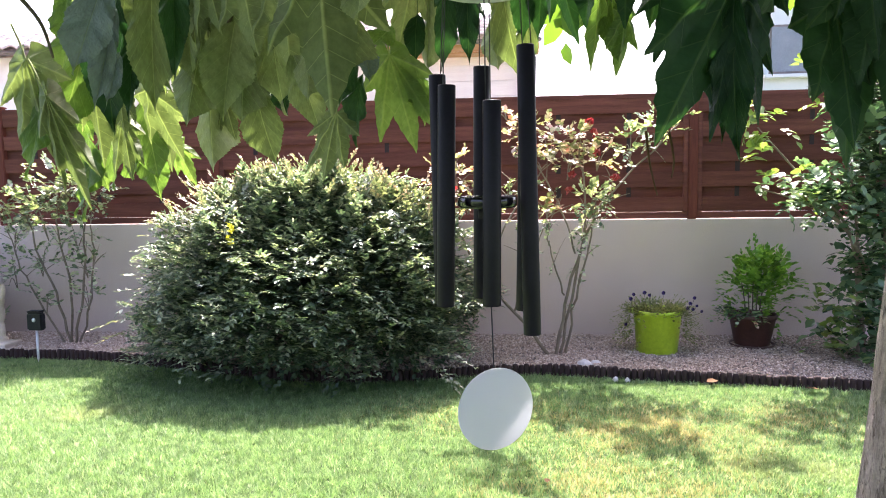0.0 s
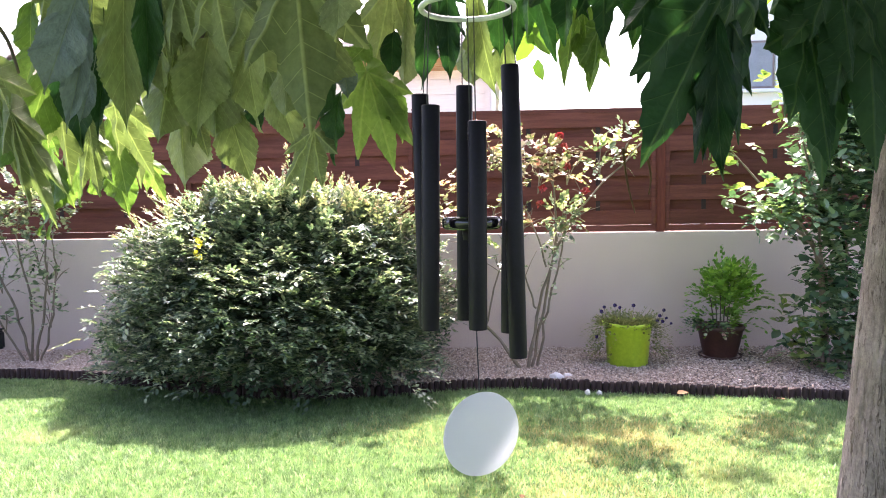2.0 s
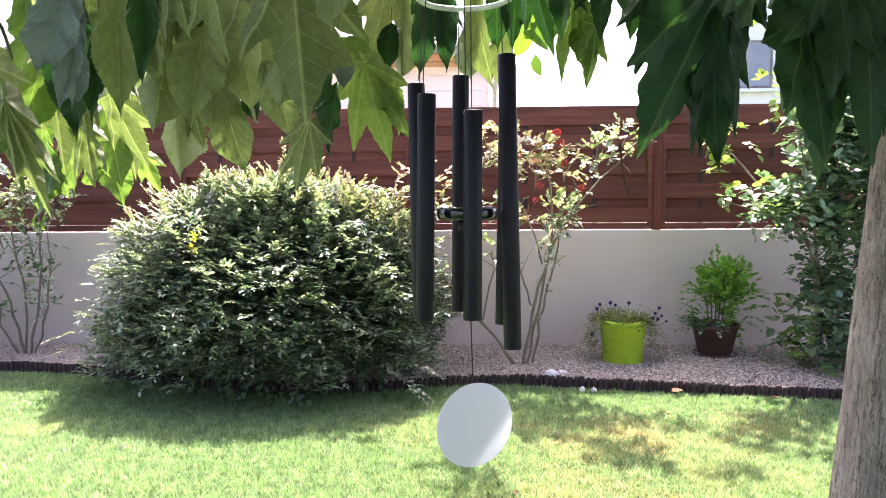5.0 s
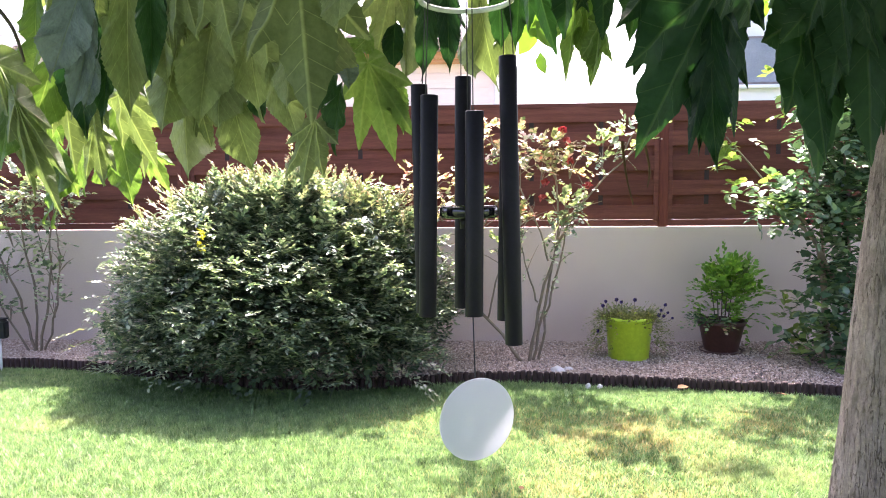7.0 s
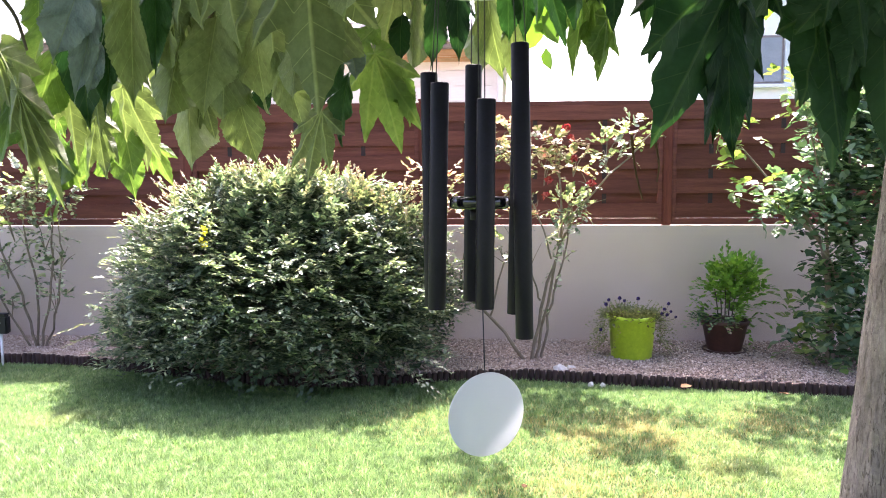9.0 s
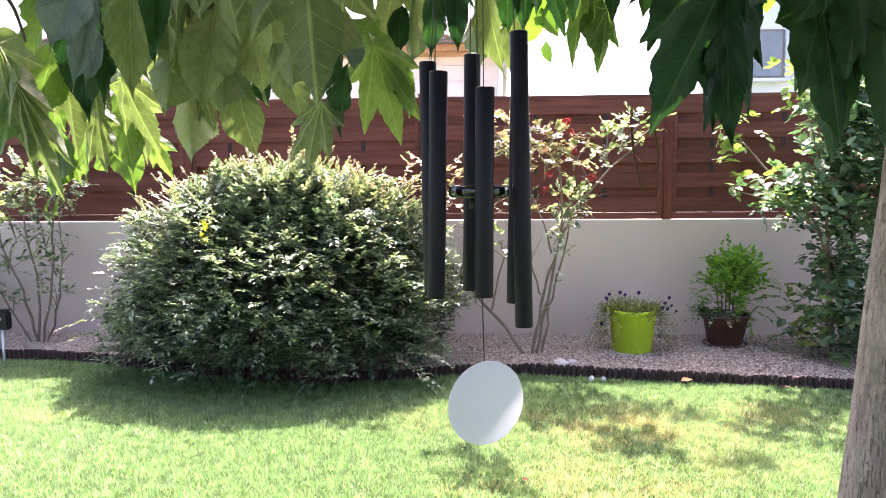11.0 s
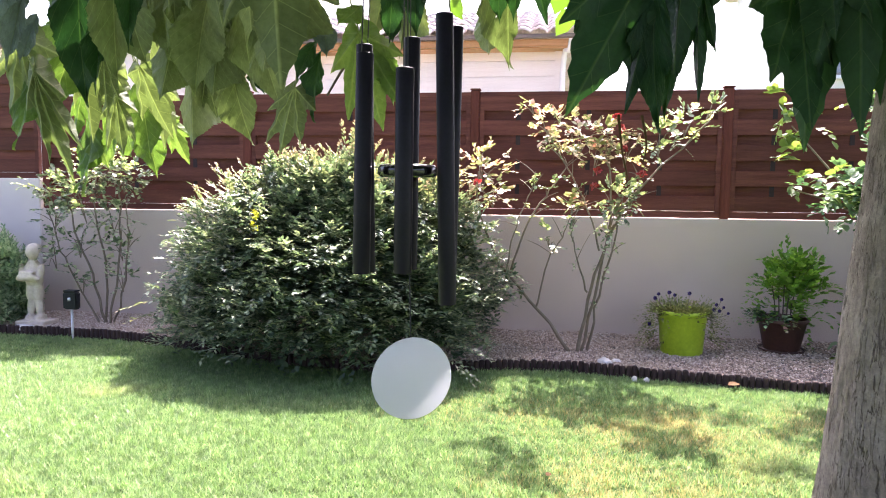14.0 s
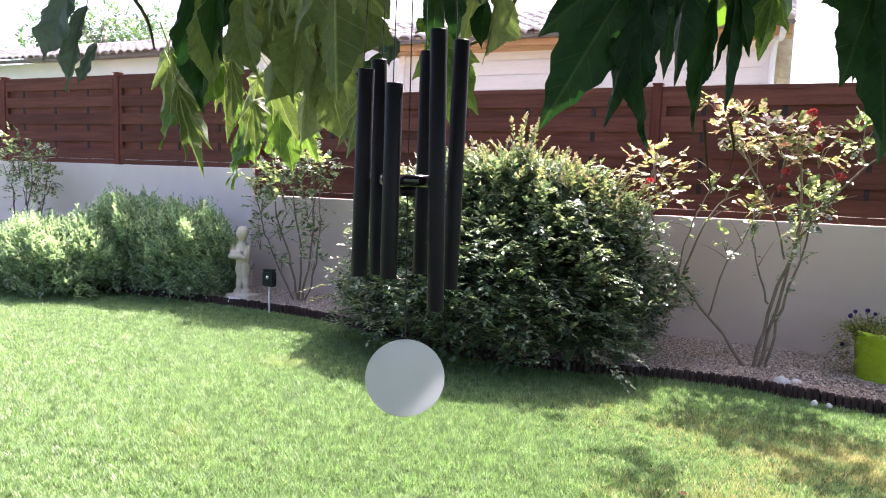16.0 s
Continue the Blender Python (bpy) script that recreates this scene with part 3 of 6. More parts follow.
def round_shrub():
    rng = np.random.default_rng(11)
    e = thing("flowering_shrub", -0.8, 5.12, 0.0, "large rounded evergreen shrub with small glossy leaves", "shrub")
    cx, cy = 0.0, 0.02
    p, d = dome_points(4200, rng, cx - 0.04, cy, 1.16, 0.92, 1.36, 0.05, 0.085, 0.22, (0.08, 0.5))
    dirs = d * np.array([0.9, 0.9, 0.30]) + np.array([0, -0.15, 0.24]) + rng.normal(0, 0.36, p.shape)
    ln = rng.uniform(0.10, 0.24, len(p))
    base = p - unit(dirs) * (ln * 0.75)[:, None]
    v, f = sprays(base, dirs, ln, 12, 0.054, 0.70, rng, up=1.6, droop=0.12, spread=1.15)
    part("foliage", mesh_np("foliage", v, f, SHRUB), None, e)
    # dense heart that keeps the light out, its leaf colour darkened for shade
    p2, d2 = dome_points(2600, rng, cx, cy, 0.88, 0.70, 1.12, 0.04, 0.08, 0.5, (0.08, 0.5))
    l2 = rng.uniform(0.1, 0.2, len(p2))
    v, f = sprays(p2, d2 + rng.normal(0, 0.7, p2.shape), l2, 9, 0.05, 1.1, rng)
    part("inner_foliage", mesh_np("inner_foliage", v, f, SHRUB_INNER), None, e)
    # new growth standing up on the crown
    n = 130
    a, r = rng.uniform(0, 2 * math.pi, n), np.sqrt(rng.uniform(0, 1, n))
    x, y = cx + 0.15 + 0.72 * r * np.cos(a), cy + 0.34 * r * np.sin(a)
    z = 0.50 + 0.84 * np.sqrt(np.clip(1 - ((x - cx) / 1.1) ** 2 - ((y - cy) / 0.85) ** 2, 0.02, 1))
    b = np.stack([x, y, z - 0.10], -1)
    dn = np.stack([0.35 * (x - cx), 0.3 * (y - cy) - 0.1, np.ones(n)], -1) + rng.normal(0, 0.42, (n, 3))
    ln = rng.uniform(0.10, 0.24, n)
    v, f = sprays(b, dn, ln, 14, 0.030, 0.85, rng, up=0.6, droop=0.2)
    part("new_growth", mesh_np("new_growth", v, f, SHRUB_NEW), None, e, "yellow-green and orange young shoots")
    # arching shoots that stand clear of the crown, and one cluster of tall ones
    n = 120
    x = np.concatenate([rng.uniform(-0.95, 0.85, n - 9), rng.normal(0.10, 0.04, 9)])
    y = np.concatenate([rng.uniform(-0.25, 0.30, n - 9), rng.normal(0.0, 0.05, 9)])
    z = 0.50 + 0.84 * np.sqrt(np.clip(1 - (x / 1.16) ** 2 - (y / 0.85) ** 2, 0.02, 1)) - 0.12
    z[-9:] = rng.uniform(1.14, 1.26, 9)
    dn = np.stack([0.85 * x + rng.normal(0, 0.45, n), rng.normal(-0.15, 0.35, n), np.full(n, 1.0)], -1)
    dn[-9:, 0] = rng.normal(0.05, 0.13, 9)
    ln = rng.uniform(0.14, 0.34, n)
    ln[-9:] = rng.uniform(0.28, 0.54, 9)
    v, f = sprays(np.stack([x, y, z], -1), dn, ln, 18, 0.046, 0.8, rng, up=0.7, droop=0.22)
    part("tall_foliage", mesh_np("tall_foliage", v, f, SHRUB_NEW), None, e, "arching shoots with orange tips")
    for run in shoot_axes(np.stack([x, y, z], -1), dn, ln, 0.22, 0.0022):
        part("twig", tubes("twig", [run], TWIG, 4), None, e)
    tips = np.stack([x, y, z], -1) + unit(dn) * (ln * 0.9)[:, None] - np.array([0, 0, 1]) * (0.22 * 0.81 * ln)[:, None]
    v, f = sprays(tips, dn, np.full(n, 0.05), 6, 0.024, 1.0, rng, up=0.3, droop=0.1)
    tagged(part("tip_foliage", mesh_np("tip_foliage", v, f, SHRUB_TIP), None, e, "orange and cream young tips"), kind="stuff")
    # long side branches
    b = np.array([(0.72, -0.52, 0.22), (0.80, -0.48, 0.26), (0.76, -0.55, 0.20), (-1.0, -0.45, 0.42), (-0.95, -0.5, 0.36), (-0.82, 0.0, 0.95), (-0.78, -0.1, 1.02), (-0.88, -0.1, 0.85), (-0.70, 0.0, 1.10), (-0.98, -0.2, 0.62), (-1.02, -0.2, 0.54)])
    dd = np.array([(0.8, -0.35, -0.28), (0.9, -0.2, -0.2), (0.7, -0.4, -0.33), (-0.9, -0.3, -0.05), (-0.9, -0.2, -0.1), (-0.8, 0, 0.45), (-0.7, -0.1, 0.6), (-0.9, 0, 0.35), (-0.6, 0, 0.7), (-0.9, -0.1, 0.3), (-0.9, -0.1, 0.2)])
    v, f = sprays(b, dd, np.array([0.34, 0.3, 0.28, 0.3, 0.28, 0.34, 0.3, 0.3, 0.26, 0.26, 0.26]), 20, 0.045, 0.8, rng, droop=0.2)
    part("side_foliage", mesh_np("side_foliage", v, f, SHRUB_NEW), None, e)
    v, f = sprays(np.array([(-0.39, -0.50, 0.86), (-0.37, -0.49, 0.93)]), np.array([(0.1, -0.3, 0.6), (-0.1, -0.3, 0.7)]), np.array([0.09, 0.09]), 8, 0.04, 1.0, rng)
    part("yellow_foliage", mesh_np("yellow_foliage", v, f, YELLOW), None, e, "patch of bright yellow leaves")
    runs = []
    for k in range(16):
        a = rng.uniform(0, 2 * math.pi)
        top = np.array([0.55 * math.cos(a) * rng.uniform(0.3, 1), 0.45 * math.sin(a), rng.uniform(0.6, 1.0)])
        runs.append((curve_pts([(0.10 * math.cos(a), 0.1 * math.sin(a), -0.02), top * (0.5, 0.5, 0.5), top], 8), np.linspace(0.012, 0.004, 8)))
    for run in runs:
        part("stem", tubes("stem", [run], TWIG), None, e)
    return e


round_shrub()


def grey_shrub(x, y, rx, ry, h, seed):
    rng = np.random.default_rng(seed)
    e = thing("grey_green_shrub", x, y, 0, "bushy grey-green aromatic shrub spilling over the lawn edge", "shrub", "grey-green shrubs")
    p, d = dome_points(1900, rng, 0, 0, rx, ry, h, 0.03, 0.13, 0.25)
    dirs = d * 0.55 + np.array([0, -0.08, 0.85]) + rng.normal(0, 0.25, p.shape)
    ln = rng.uniform(0.09, 0.17, len(p))
    v, f = sprays(p - unit(dirs) * (ln * 0.6)[:, None], dirs, ln, 9, 0.052, 0.6, rng, up=0.5, droop=0.08, spread=0.9)
    part("foliage", mesh_np("foliage", v, f, SAGE), None, e)
    p, d = dome_points(170, rng, 0, 0, rx * 0.95, ry * 0.95, h, h * 0.45, 0.14, 0.1)
    ln = rng.uniform(0.13, 0.24, len(p))
    dirs = d * 0.35 + np.array([0, 0, 1.0]) + rng.normal(0, 0.18, p.shape)
    v, f = sprays(p - unit(dirs) * (ln * 0.45)[:, None], dirs, ln, 14, 0.046, 0.6, rng, up=0.4, droop=0.02, spread=0.9)
    part("sprig_foliage", mesh_np("sprig_foliage", v, f, SAGE), None, e)
    p, d = dome_points(900, rng, 0, 0, rx * 0.82, ry * 0.82, h * 0.85, 0.02, 0.08, 0.6)
    v, f = sprays(p, d + rng.normal(0, 0.6, p.shape), rng.uniform(0.1, 0.16, len(p)), 8, 0.045, 0.8, rng)
    part("inner_foliage", mesh_np("inner_foliage", v, f, SAGE), None, e)
    runs = [((curve_pts([(0.03 * math.cos(a), 0.03 * math.sin(a), -0.02), (rx * 0.5 * math.cos(a), ry * 0.5 * math.sin(a), h * 0.6)], 5)), np.linspace(0.01, 0.004, 5)) for a in np.arange(0, 6.2, 0.7)]
    for run in runs:
        part("stem", tubes("stem", [run], TWIG), None, e)
    return e


grey_shrub(-5.2, 4.93, 0.80, 0.48, 0.66, 21)
grey_shrub(-3.98, 5.42, 0.55, 0.38, 0.82, 22)
grey_shrub(-6.3, 4.9, 0.65, 0.5, 0.56, 23)
grey_shrub(-4.68, 5.38, 0.55, 0.42, 0.90, 24)


def rose_bush(name, x, y, label, canes, heads, seed, blooms=()):
    """A rose: canes as control points from the base; heads of foliage as (x, y, z, radius, count, golden)."""
    rng = np.random.default_rng(seed)
    e = thing(name, x, y, 0.04, label, "rose bush", "rose bushes along the wall")
    for c in canes:
        pts = curve_pts(c[1:], 16)
        pts[1:-1] += rng.normal(0, 0.006, (14, 3))
        part("cane", tubes("cane", [(pts, np.linspace(c[0], c[0] * 0.4, 16))], STEM), None, e)
        runs = []
        for q in range(5):
            k = rng.integers(6, 15)
            d = unit(np.array([rng.normal(0, 1), rng.normal(0, 0.6), 0.9]))
            l = rng.uniform(0.08, 0.2)
            runs.append((curve_pts([pts[k], pts[k] + d * l * 0.5 + (0, 0, 0.01), pts[k] + d * l], 5), np.linspace(0.0035, 0.0015, 5)))
        for run in runs:
            part("twig", tubes("twig", [run], STEM, 5), None, e)
        k = rng.integers(4, 15, 9)
        dd = rng.normal(0, 1, (9, 3)) + np.array([0, -0.2, 0.3])
        v, f = sprays(pts[k], dd, rng.uniform(0.05, 0.10, 9), 5, 0.034, 1.15, rng)
        part("cane_foliage", mesh_np("cane_foliage", v, f, ROSE_LEAF), None, e)
    for hx, hy, hz, r, n, gold in heads:
        n = int(n * 1.1)
        d = unit(rng.normal(0, 1, (n, 3)))
        p = np.array([hx, hy, hz]) + d * (r * rng.uniform(0.15, 1.0, n) ** 0.6)[:, None] * np.array([1.15, 0.9, 0.85])
        dirs = d * 0.8 + np.array([0, -0.1, 0.45]) + rng.normal(0, 0.4, p.shape)
        v, f = sprays(p, dirs, rng.uniform(0.06, 0.12, n), 8, 0.042, 1.15, rng, up=0.7)
        part("foliage", mesh_np("foliage", v, f, ROSE_GOLD if gold else ROSE_LEAF), None, e, "turning yellow and red leaves" if gold else "")
        runs = []
        for q in range(max(3, n // 8)):
            runs.append((curve_pts([(hx * 0.97, hy, hz - r * 0.9), tuple(np.array([hx, hy, hz]) + (p[q] - np.array([hx, hy, hz])) * 0.5), tuple(p[q])], 6), np.linspace(0.004, 0.0018, 6)))
        for run in runs:
            part("twig", tubes("twig", [run], STEM, 5), None, e)
    for bx, by, bz in blooms:
        n = 18
        d = unit(rng.normal(0, 1, (n, 3)) + np.array([0, 0, 0.8]))
        v, f = leaves_np(np.array([bx, by, bz]) + d * 0.006, d, rng.normal(0, 1, (n, 3)), rng.uniform(0.02, 0.034, n), np.full(n, 1.5))
        part("bloom", mesh_np("bloom", v, f, PETAL), None, e, "red rose bloom")
    return e


rose_bush("rose_bush", 0.79, 5.32, "leggy rose bush with golden leaves and red blooms",
          [(0.013, (0, 0, -0.02), (0.09, 0, 0.45), (0.20, 0, 0.90), (0.16, 0.02, 1.40)),
           (0.011, (0.02, 0.02, -0.02), (0.12, 0.03, 0.5), (0.26, 0.03, 0.95), (0.46, 0.0, 1.20), (0.80, 0.0, 1.55)),
           (0.010, (0.07, 0.04, -0.02), (0.14, 0.03, 0.4), (0.24, 0.05, 0.75), (0.27, 0.05, 1.05)),
           (0.014, (-0.03, 0, -0.02), (-0.22, 0.0, 0.25), (-0.50, 0.02, 0.56), (-0.68, 0.0, 0.98), (-0.68, 0, 1.22)),
           (0.008, (-0.46, 0.02, 0.50), (-0.36, 0.0, 0.85), (-0.20, 0.0, 1.10), (-0.06, 0, 1.3)),
           (0.007, (-0.28, 0.0, 0.30), (-0.20, -0.02, 0.62), (-0.10, 0, 0.82), (-0.05, 0, 1.0)),
           (0.007, (0.06, 0.0, 0.42), (0.0, -0.03, 0.6), (-0.05, -0.02, 0.86), (0.04, 0.0, 1.10)),
           (0.006, (-0.48, 0.0, 0.54), (-0.44, -0.02, 0.8), (-0.34, 0, 1.05), (-0.30, 0, 1.22)),
           (0.006, (0.20, 0.0, 0.85), (0.34, 0.0, 1.05), (0.38, 0.0, 1.2)),
           (0.007, (0.13, 0.0, 0.7), (0.02, 0.0, 1.05), (-0.16, 0.0, 1.36), (-0.25, 0, 1.52))],
          [(-0.68, 0, 1.24, 0.17, 36, True), (-0.60, 0, 1.08, 0.12, 14, True), (-0.22, 0, 1.52, 0.13, 24, True), (-0.02, 0, 1.46, 0.15, 30, True), (0.19, 0, 1.48, 0.11, 16, True), (0.08, 0, 1.30, 0.12, 16, True),
           (0.28, 0, 1.34, 0.10, 14, True), (0.50, 0, 1.44, 0.13, 24, False), (0.66, 0, 1.53, 0.10, 14, False), (0.80, 0, 1.62, 0.07, 9, False), (0.24, 0, 1.06, 0.13, 26, False), (0.20, 0, 0.90, 0.09, 12, False),
           (-0.06, 0, 1.00, 0.08, 10, True), (-0.33, 0.0, 1.64, 0.05, 6, True), (-0.20, -0.02, 0.78, 0.08, 5, False)],
          31, blooms=[(0.21, -0.1, 1.56), (0.24, -0.1, 1.49), (0.38, -0.08, 1.20), (0.10, -0.1, 1.22), (0.08, -0.1, 1.12), (0.26, -0.1, 1.36), (-0.68, -0.08, 1.14)])
rose_bush("rose_bush", -2.86, 5.58, "leggy rose bush with sparse dull green leaves",
          [(0.011, (0, 0, -0.02), (-0.10, 0, 0.4), (-0.26, 0, 0.8), (-0.30, 0, 1.12)), (0.011, (0.03, 0, -0.02), (0.12, 0, 0.4), (0.16, 0, 0.85), (0.12, 0.02, 1.2)),
           (0.010, (0, 0.03, -0.02), (0.0, 0.02, 0.5), (-0.06, 0, 0.9), (-0.03, 0, 1.25)), (0.009, (0.05, 0.02, -0.02), (0.2, 0, 0.45), (0.22, 0, 0.8), (0.2, 0, 1.0)),
           (0.008, (-0.03, 0, -0.02), (-0.3, 0, 0.45), (-0.42, 0, 0.75), (-0.45, 0, 1.0))],
          [(-0.02, 0, 1.22, 0.22, 74, False), (0.2, 0, 1.18, 0.16, 36, False), (-0.5, 0, 1.08, 0.14, 24, False), (-0.3, 0, 1.05, 0.15, 26, False), (-0.42, 0, 0.85, 0.12, 18, False), (0.1, 0, 0.85, 0.13, 18, False), (-0.2, 0, 0.65, 0.14, 16, False), (0.17, 0, 0.6, 0.1, 9, False), (-0.1, -0.05, 0.98, 0.20, 26, False), (-0.38, -0.05, 0.58, 0.17, 16, False), (0.2, -0.05, 0.40, 0.14, 10, False), (-0.15, -0.05, 0.36, 0.12, 8, False)], 32)
rose_bush("rose_bush", -6.55, 5.6, "rose bush with bare stems beside the grey-green shrubs",
          [(0.010, (0, 0, -0.02), (0.05, 0, 0.4), (0.18, 0, 0.9), (0.2, 0, 1.25)), (0.010, (-0.03, 0, -0.02), (-0.1, 0, 0.5), (-0.12, 0, 0.9), (-0.05, 0, 1.3)), (0.009, (0.04, 0, -0.02), (0.3, 0, 0.5), (0.42, 0, 0.9), (0.5, 0, 1.15))],
          [(0.0, 0, 1.15, 0.22, 40, False), (0.25, 0, 1.0, 0.2, 34, False), (0.45, 0, 0.95, 0.16, 26, False), (-0.2, 0, 1.1, 0.2, 26, False), (0.1, 0, 0.85, 0.2, 30, False), (-0.1, 0, 1.36, 0.15, 24, False), (0.35, 0, 1.2, 0.15, 22, False), (0.3, 0, 0.65, 0.16, 14, False)], 33)


def glossy_shrub():
    """A tall climber-like shrub with large shining leaves, beside the trunk."""
    rng = np.random.default_rng(41)
    e = thing("glossy_leaved_shrub", 2.76, 5.25, 0.03, "tall loose shrub with large shiny dark green leaves", "shrub")
    canes = [[(0, 0, -0.02), (-0.05, 0, 0.6), (-0.12, 0, 1.2), (-0.30, 0, 1.9)], [(0.05, 0, -0.02), (0.1, 0, 0.7), (0.05, 0, 1.4), (0.1, 0, 1.9)],
             [(-0.03, 0.02, -0.02), (-0.1, 0, 0.8), (-0.38, 0, 1.15), (-0.70, 0, 1.52)], [(0.0, 0, 0.6), (-0.18, -0.02, 0.9), (-0.45, -0.02, 1.05), (-0.66, -0.02, 1.12)],
             [(0.1, 0, -0.02), (0.22, 0, 0.6), (0.3, 0, 1.2), (0.35, 0, 1.6)]]
    for c in canes:
        part("cane", tubes("cane", [(curve_pts(c, 12), np.linspace(0.014, 0.004, 12))], STEM), None, e)

    def clump(name, x, z, rx, rz, n, mat):
        p = np.stack([x + rx * np.clip(rng.normal(0, 0.5, n), -0.9, 0.9), rng.normal(0, 0.14, n), z + rz * np.clip(rng.normal(0, 0.5, n), -1, 1)], -1)
        p = p[p[:, 2] > 0.03]
        dirs = rng.normal(0, 0.7, p.shape) + np.array([-0.1, -0.35, 0.1])
        v, f = sprays(p, dirs, rng.uniform(0.08, 0.16, len(p)), 6, 0.082, 1.05, rng, up=1.0, droop=0.25)
        part(name, mesh_np(name, v, f, mat), None, e)

    clump("foliage", 0.08, 1.20, 0.30, 0.60, 250, CAMELLIA)
    clump("foliage", 0.32, 1.0, 0.32, 0.9, 270, CAMELLIA)
    clump("foliage", -0.26, 1.08, 0.36, 0.16, 90, CAMELLIA)
    clump("foliage", 0.02, 1.65, 0.26, 0.45, 170, CAMELLIA)
    clump("foliage", -0.02, 0.62, 0.16, 0.4, 60, CAMELLIA)
    clump("foliage", 0.16, 0.24, 0.36, 0.34, 190, CAMELLIA)
    clump("new_foliage", -0.70, 1.50, 0.18, 0.22, 18, CAMELLIA_NEW)
    clump("new_foliage", -0.30, 1.85, 0.14, 0.26, 18, CAMELLIA_NEW)
    clump("new_foliage", -0.16, 0.26, 0.10, 0.3, 26, CAMELLIA_NEW)
    clump("new_foliage", -0.46, 1.10, 0.24, 0.12, 10, CAMELLIA_NEW)
    return e


glossy_shrub()


# ---- pots and small things in the bed ----
def green_pot():
    rng = np.random.default_rng(51)
    e = thing("plant_pot", 1.49, 5.45, 0.045, "lime green plastic pot of dark violet trailing petunias", "plant pot")
    body = lathe([(0.0, 0.0), (0.128, 0.0), (0.136, 0.008), (0.158, 0.268), (0.163, 0.270), (0.172, 0.282), (0.173, 0.298), (0.168, 0.302), (0.158, 0.300), (0.152, 0.27), (0.15, 0.25), (0.0, 0.25)], 48)
    part("pot", body, LIME, e)
    for a in (0.1, math.pi - 0.1):
        part("lug", box(0.03, 0.045, 0.02, (0.175 * math.cos(a), 0.175 * math.sin(a), 0.27), 0.005), LIME, e)
    part("soil", lathe([(0.0, 0.262), (0.08, 0.266), (0.151, 0.255)], 24), SOIL, e)
    n = 330
    a = rng.uniform(0, 2 * math.pi, n)
    r = 0.15 * np.sqrt(rng.uniform(0, 1, n))
    b = np.stack([r * np.cos(a), r * np.sin(a), np.full(n, 0.265)], -1)
    d = np.stack([np.cos(a) * 0.9, np.sin(a) * 0.7, rng.uniform(0.35, 1.1, n)], -1) + rng.normal(0, 0.25, (n, 3))
    v, f = sprays(b, d, rng.uniform(0.06, 0.15, n), 9, 0.026, 0.95, rng, droop=0.1)
    part("foliage", mesh_np("foliage", v, f, TRAIL), None, e)
    # stems that trail over the rim
    n = 130
    a = np.concatenate([rng.normal(0.1, 0.42, n // 2), rng.normal(math.pi - 0.1, 0.4, n - n // 2)])
    b = np.stack([0.175 * np.cos(a), 0.175 * np.sin(a), rng.uniform(0.1, 0.31, n)], -1)
    d = np.stack([np.cos(a), np.sin(a) * 0.8, rng.uniform(-0.9, 0.3, n)], -1)
    v, f = sprays(b, d, rng.uniform(0.06, 0.16, n), 8, 0.026, 0.95, rng, droop=0.5)
    part("trailing_foliage", mesh_np("trailing_foliage", v, f, TRAIL), None, e)
    spots = [(-0.16, 0.40), (-0.11, 0.43), (-0.06, 0.40), (0.04, 0.41), (0.20, 0.35), (0.24, 0.38), (0.22, 0.31), (0.27, 0.30), (0.18, 0.32), (-0.22, 0.20), (-0.19, 0.38), (0.25, 0.33)]
    for x, z in spots:
        yy = rng.uniform(-0.12, 0.02)
        part("flower_stalk", tubes("flower_stalk", [(curve_pts([(x * 0.6, yy * 0.6, 0.26), (x * 0.9, yy, (z + 0.26) / 2), (x, yy, z)], 6), np.full(6, 0.0015))], TWIG, 5), None, e)
        n = 7
        an = np.arange(n) * 2 * math.pi / n
        dd = np.stack([np.cos(an), -0.45 * np.ones(n), np.sin(an)], -1)
        v, f = leaves_np(np.tile((x, yy, z), (n, 1)), dd, np.tile((0, -1.0, 0.3), (n, 1)), np.full(n, 0.016) * rng.uniform(0.7, 1.1), np.full(n, 1.4))
        part("flower", mesh_np("flower", v, f, VIOLET), None, e, "dark violet flower")
    return e


green_pot()


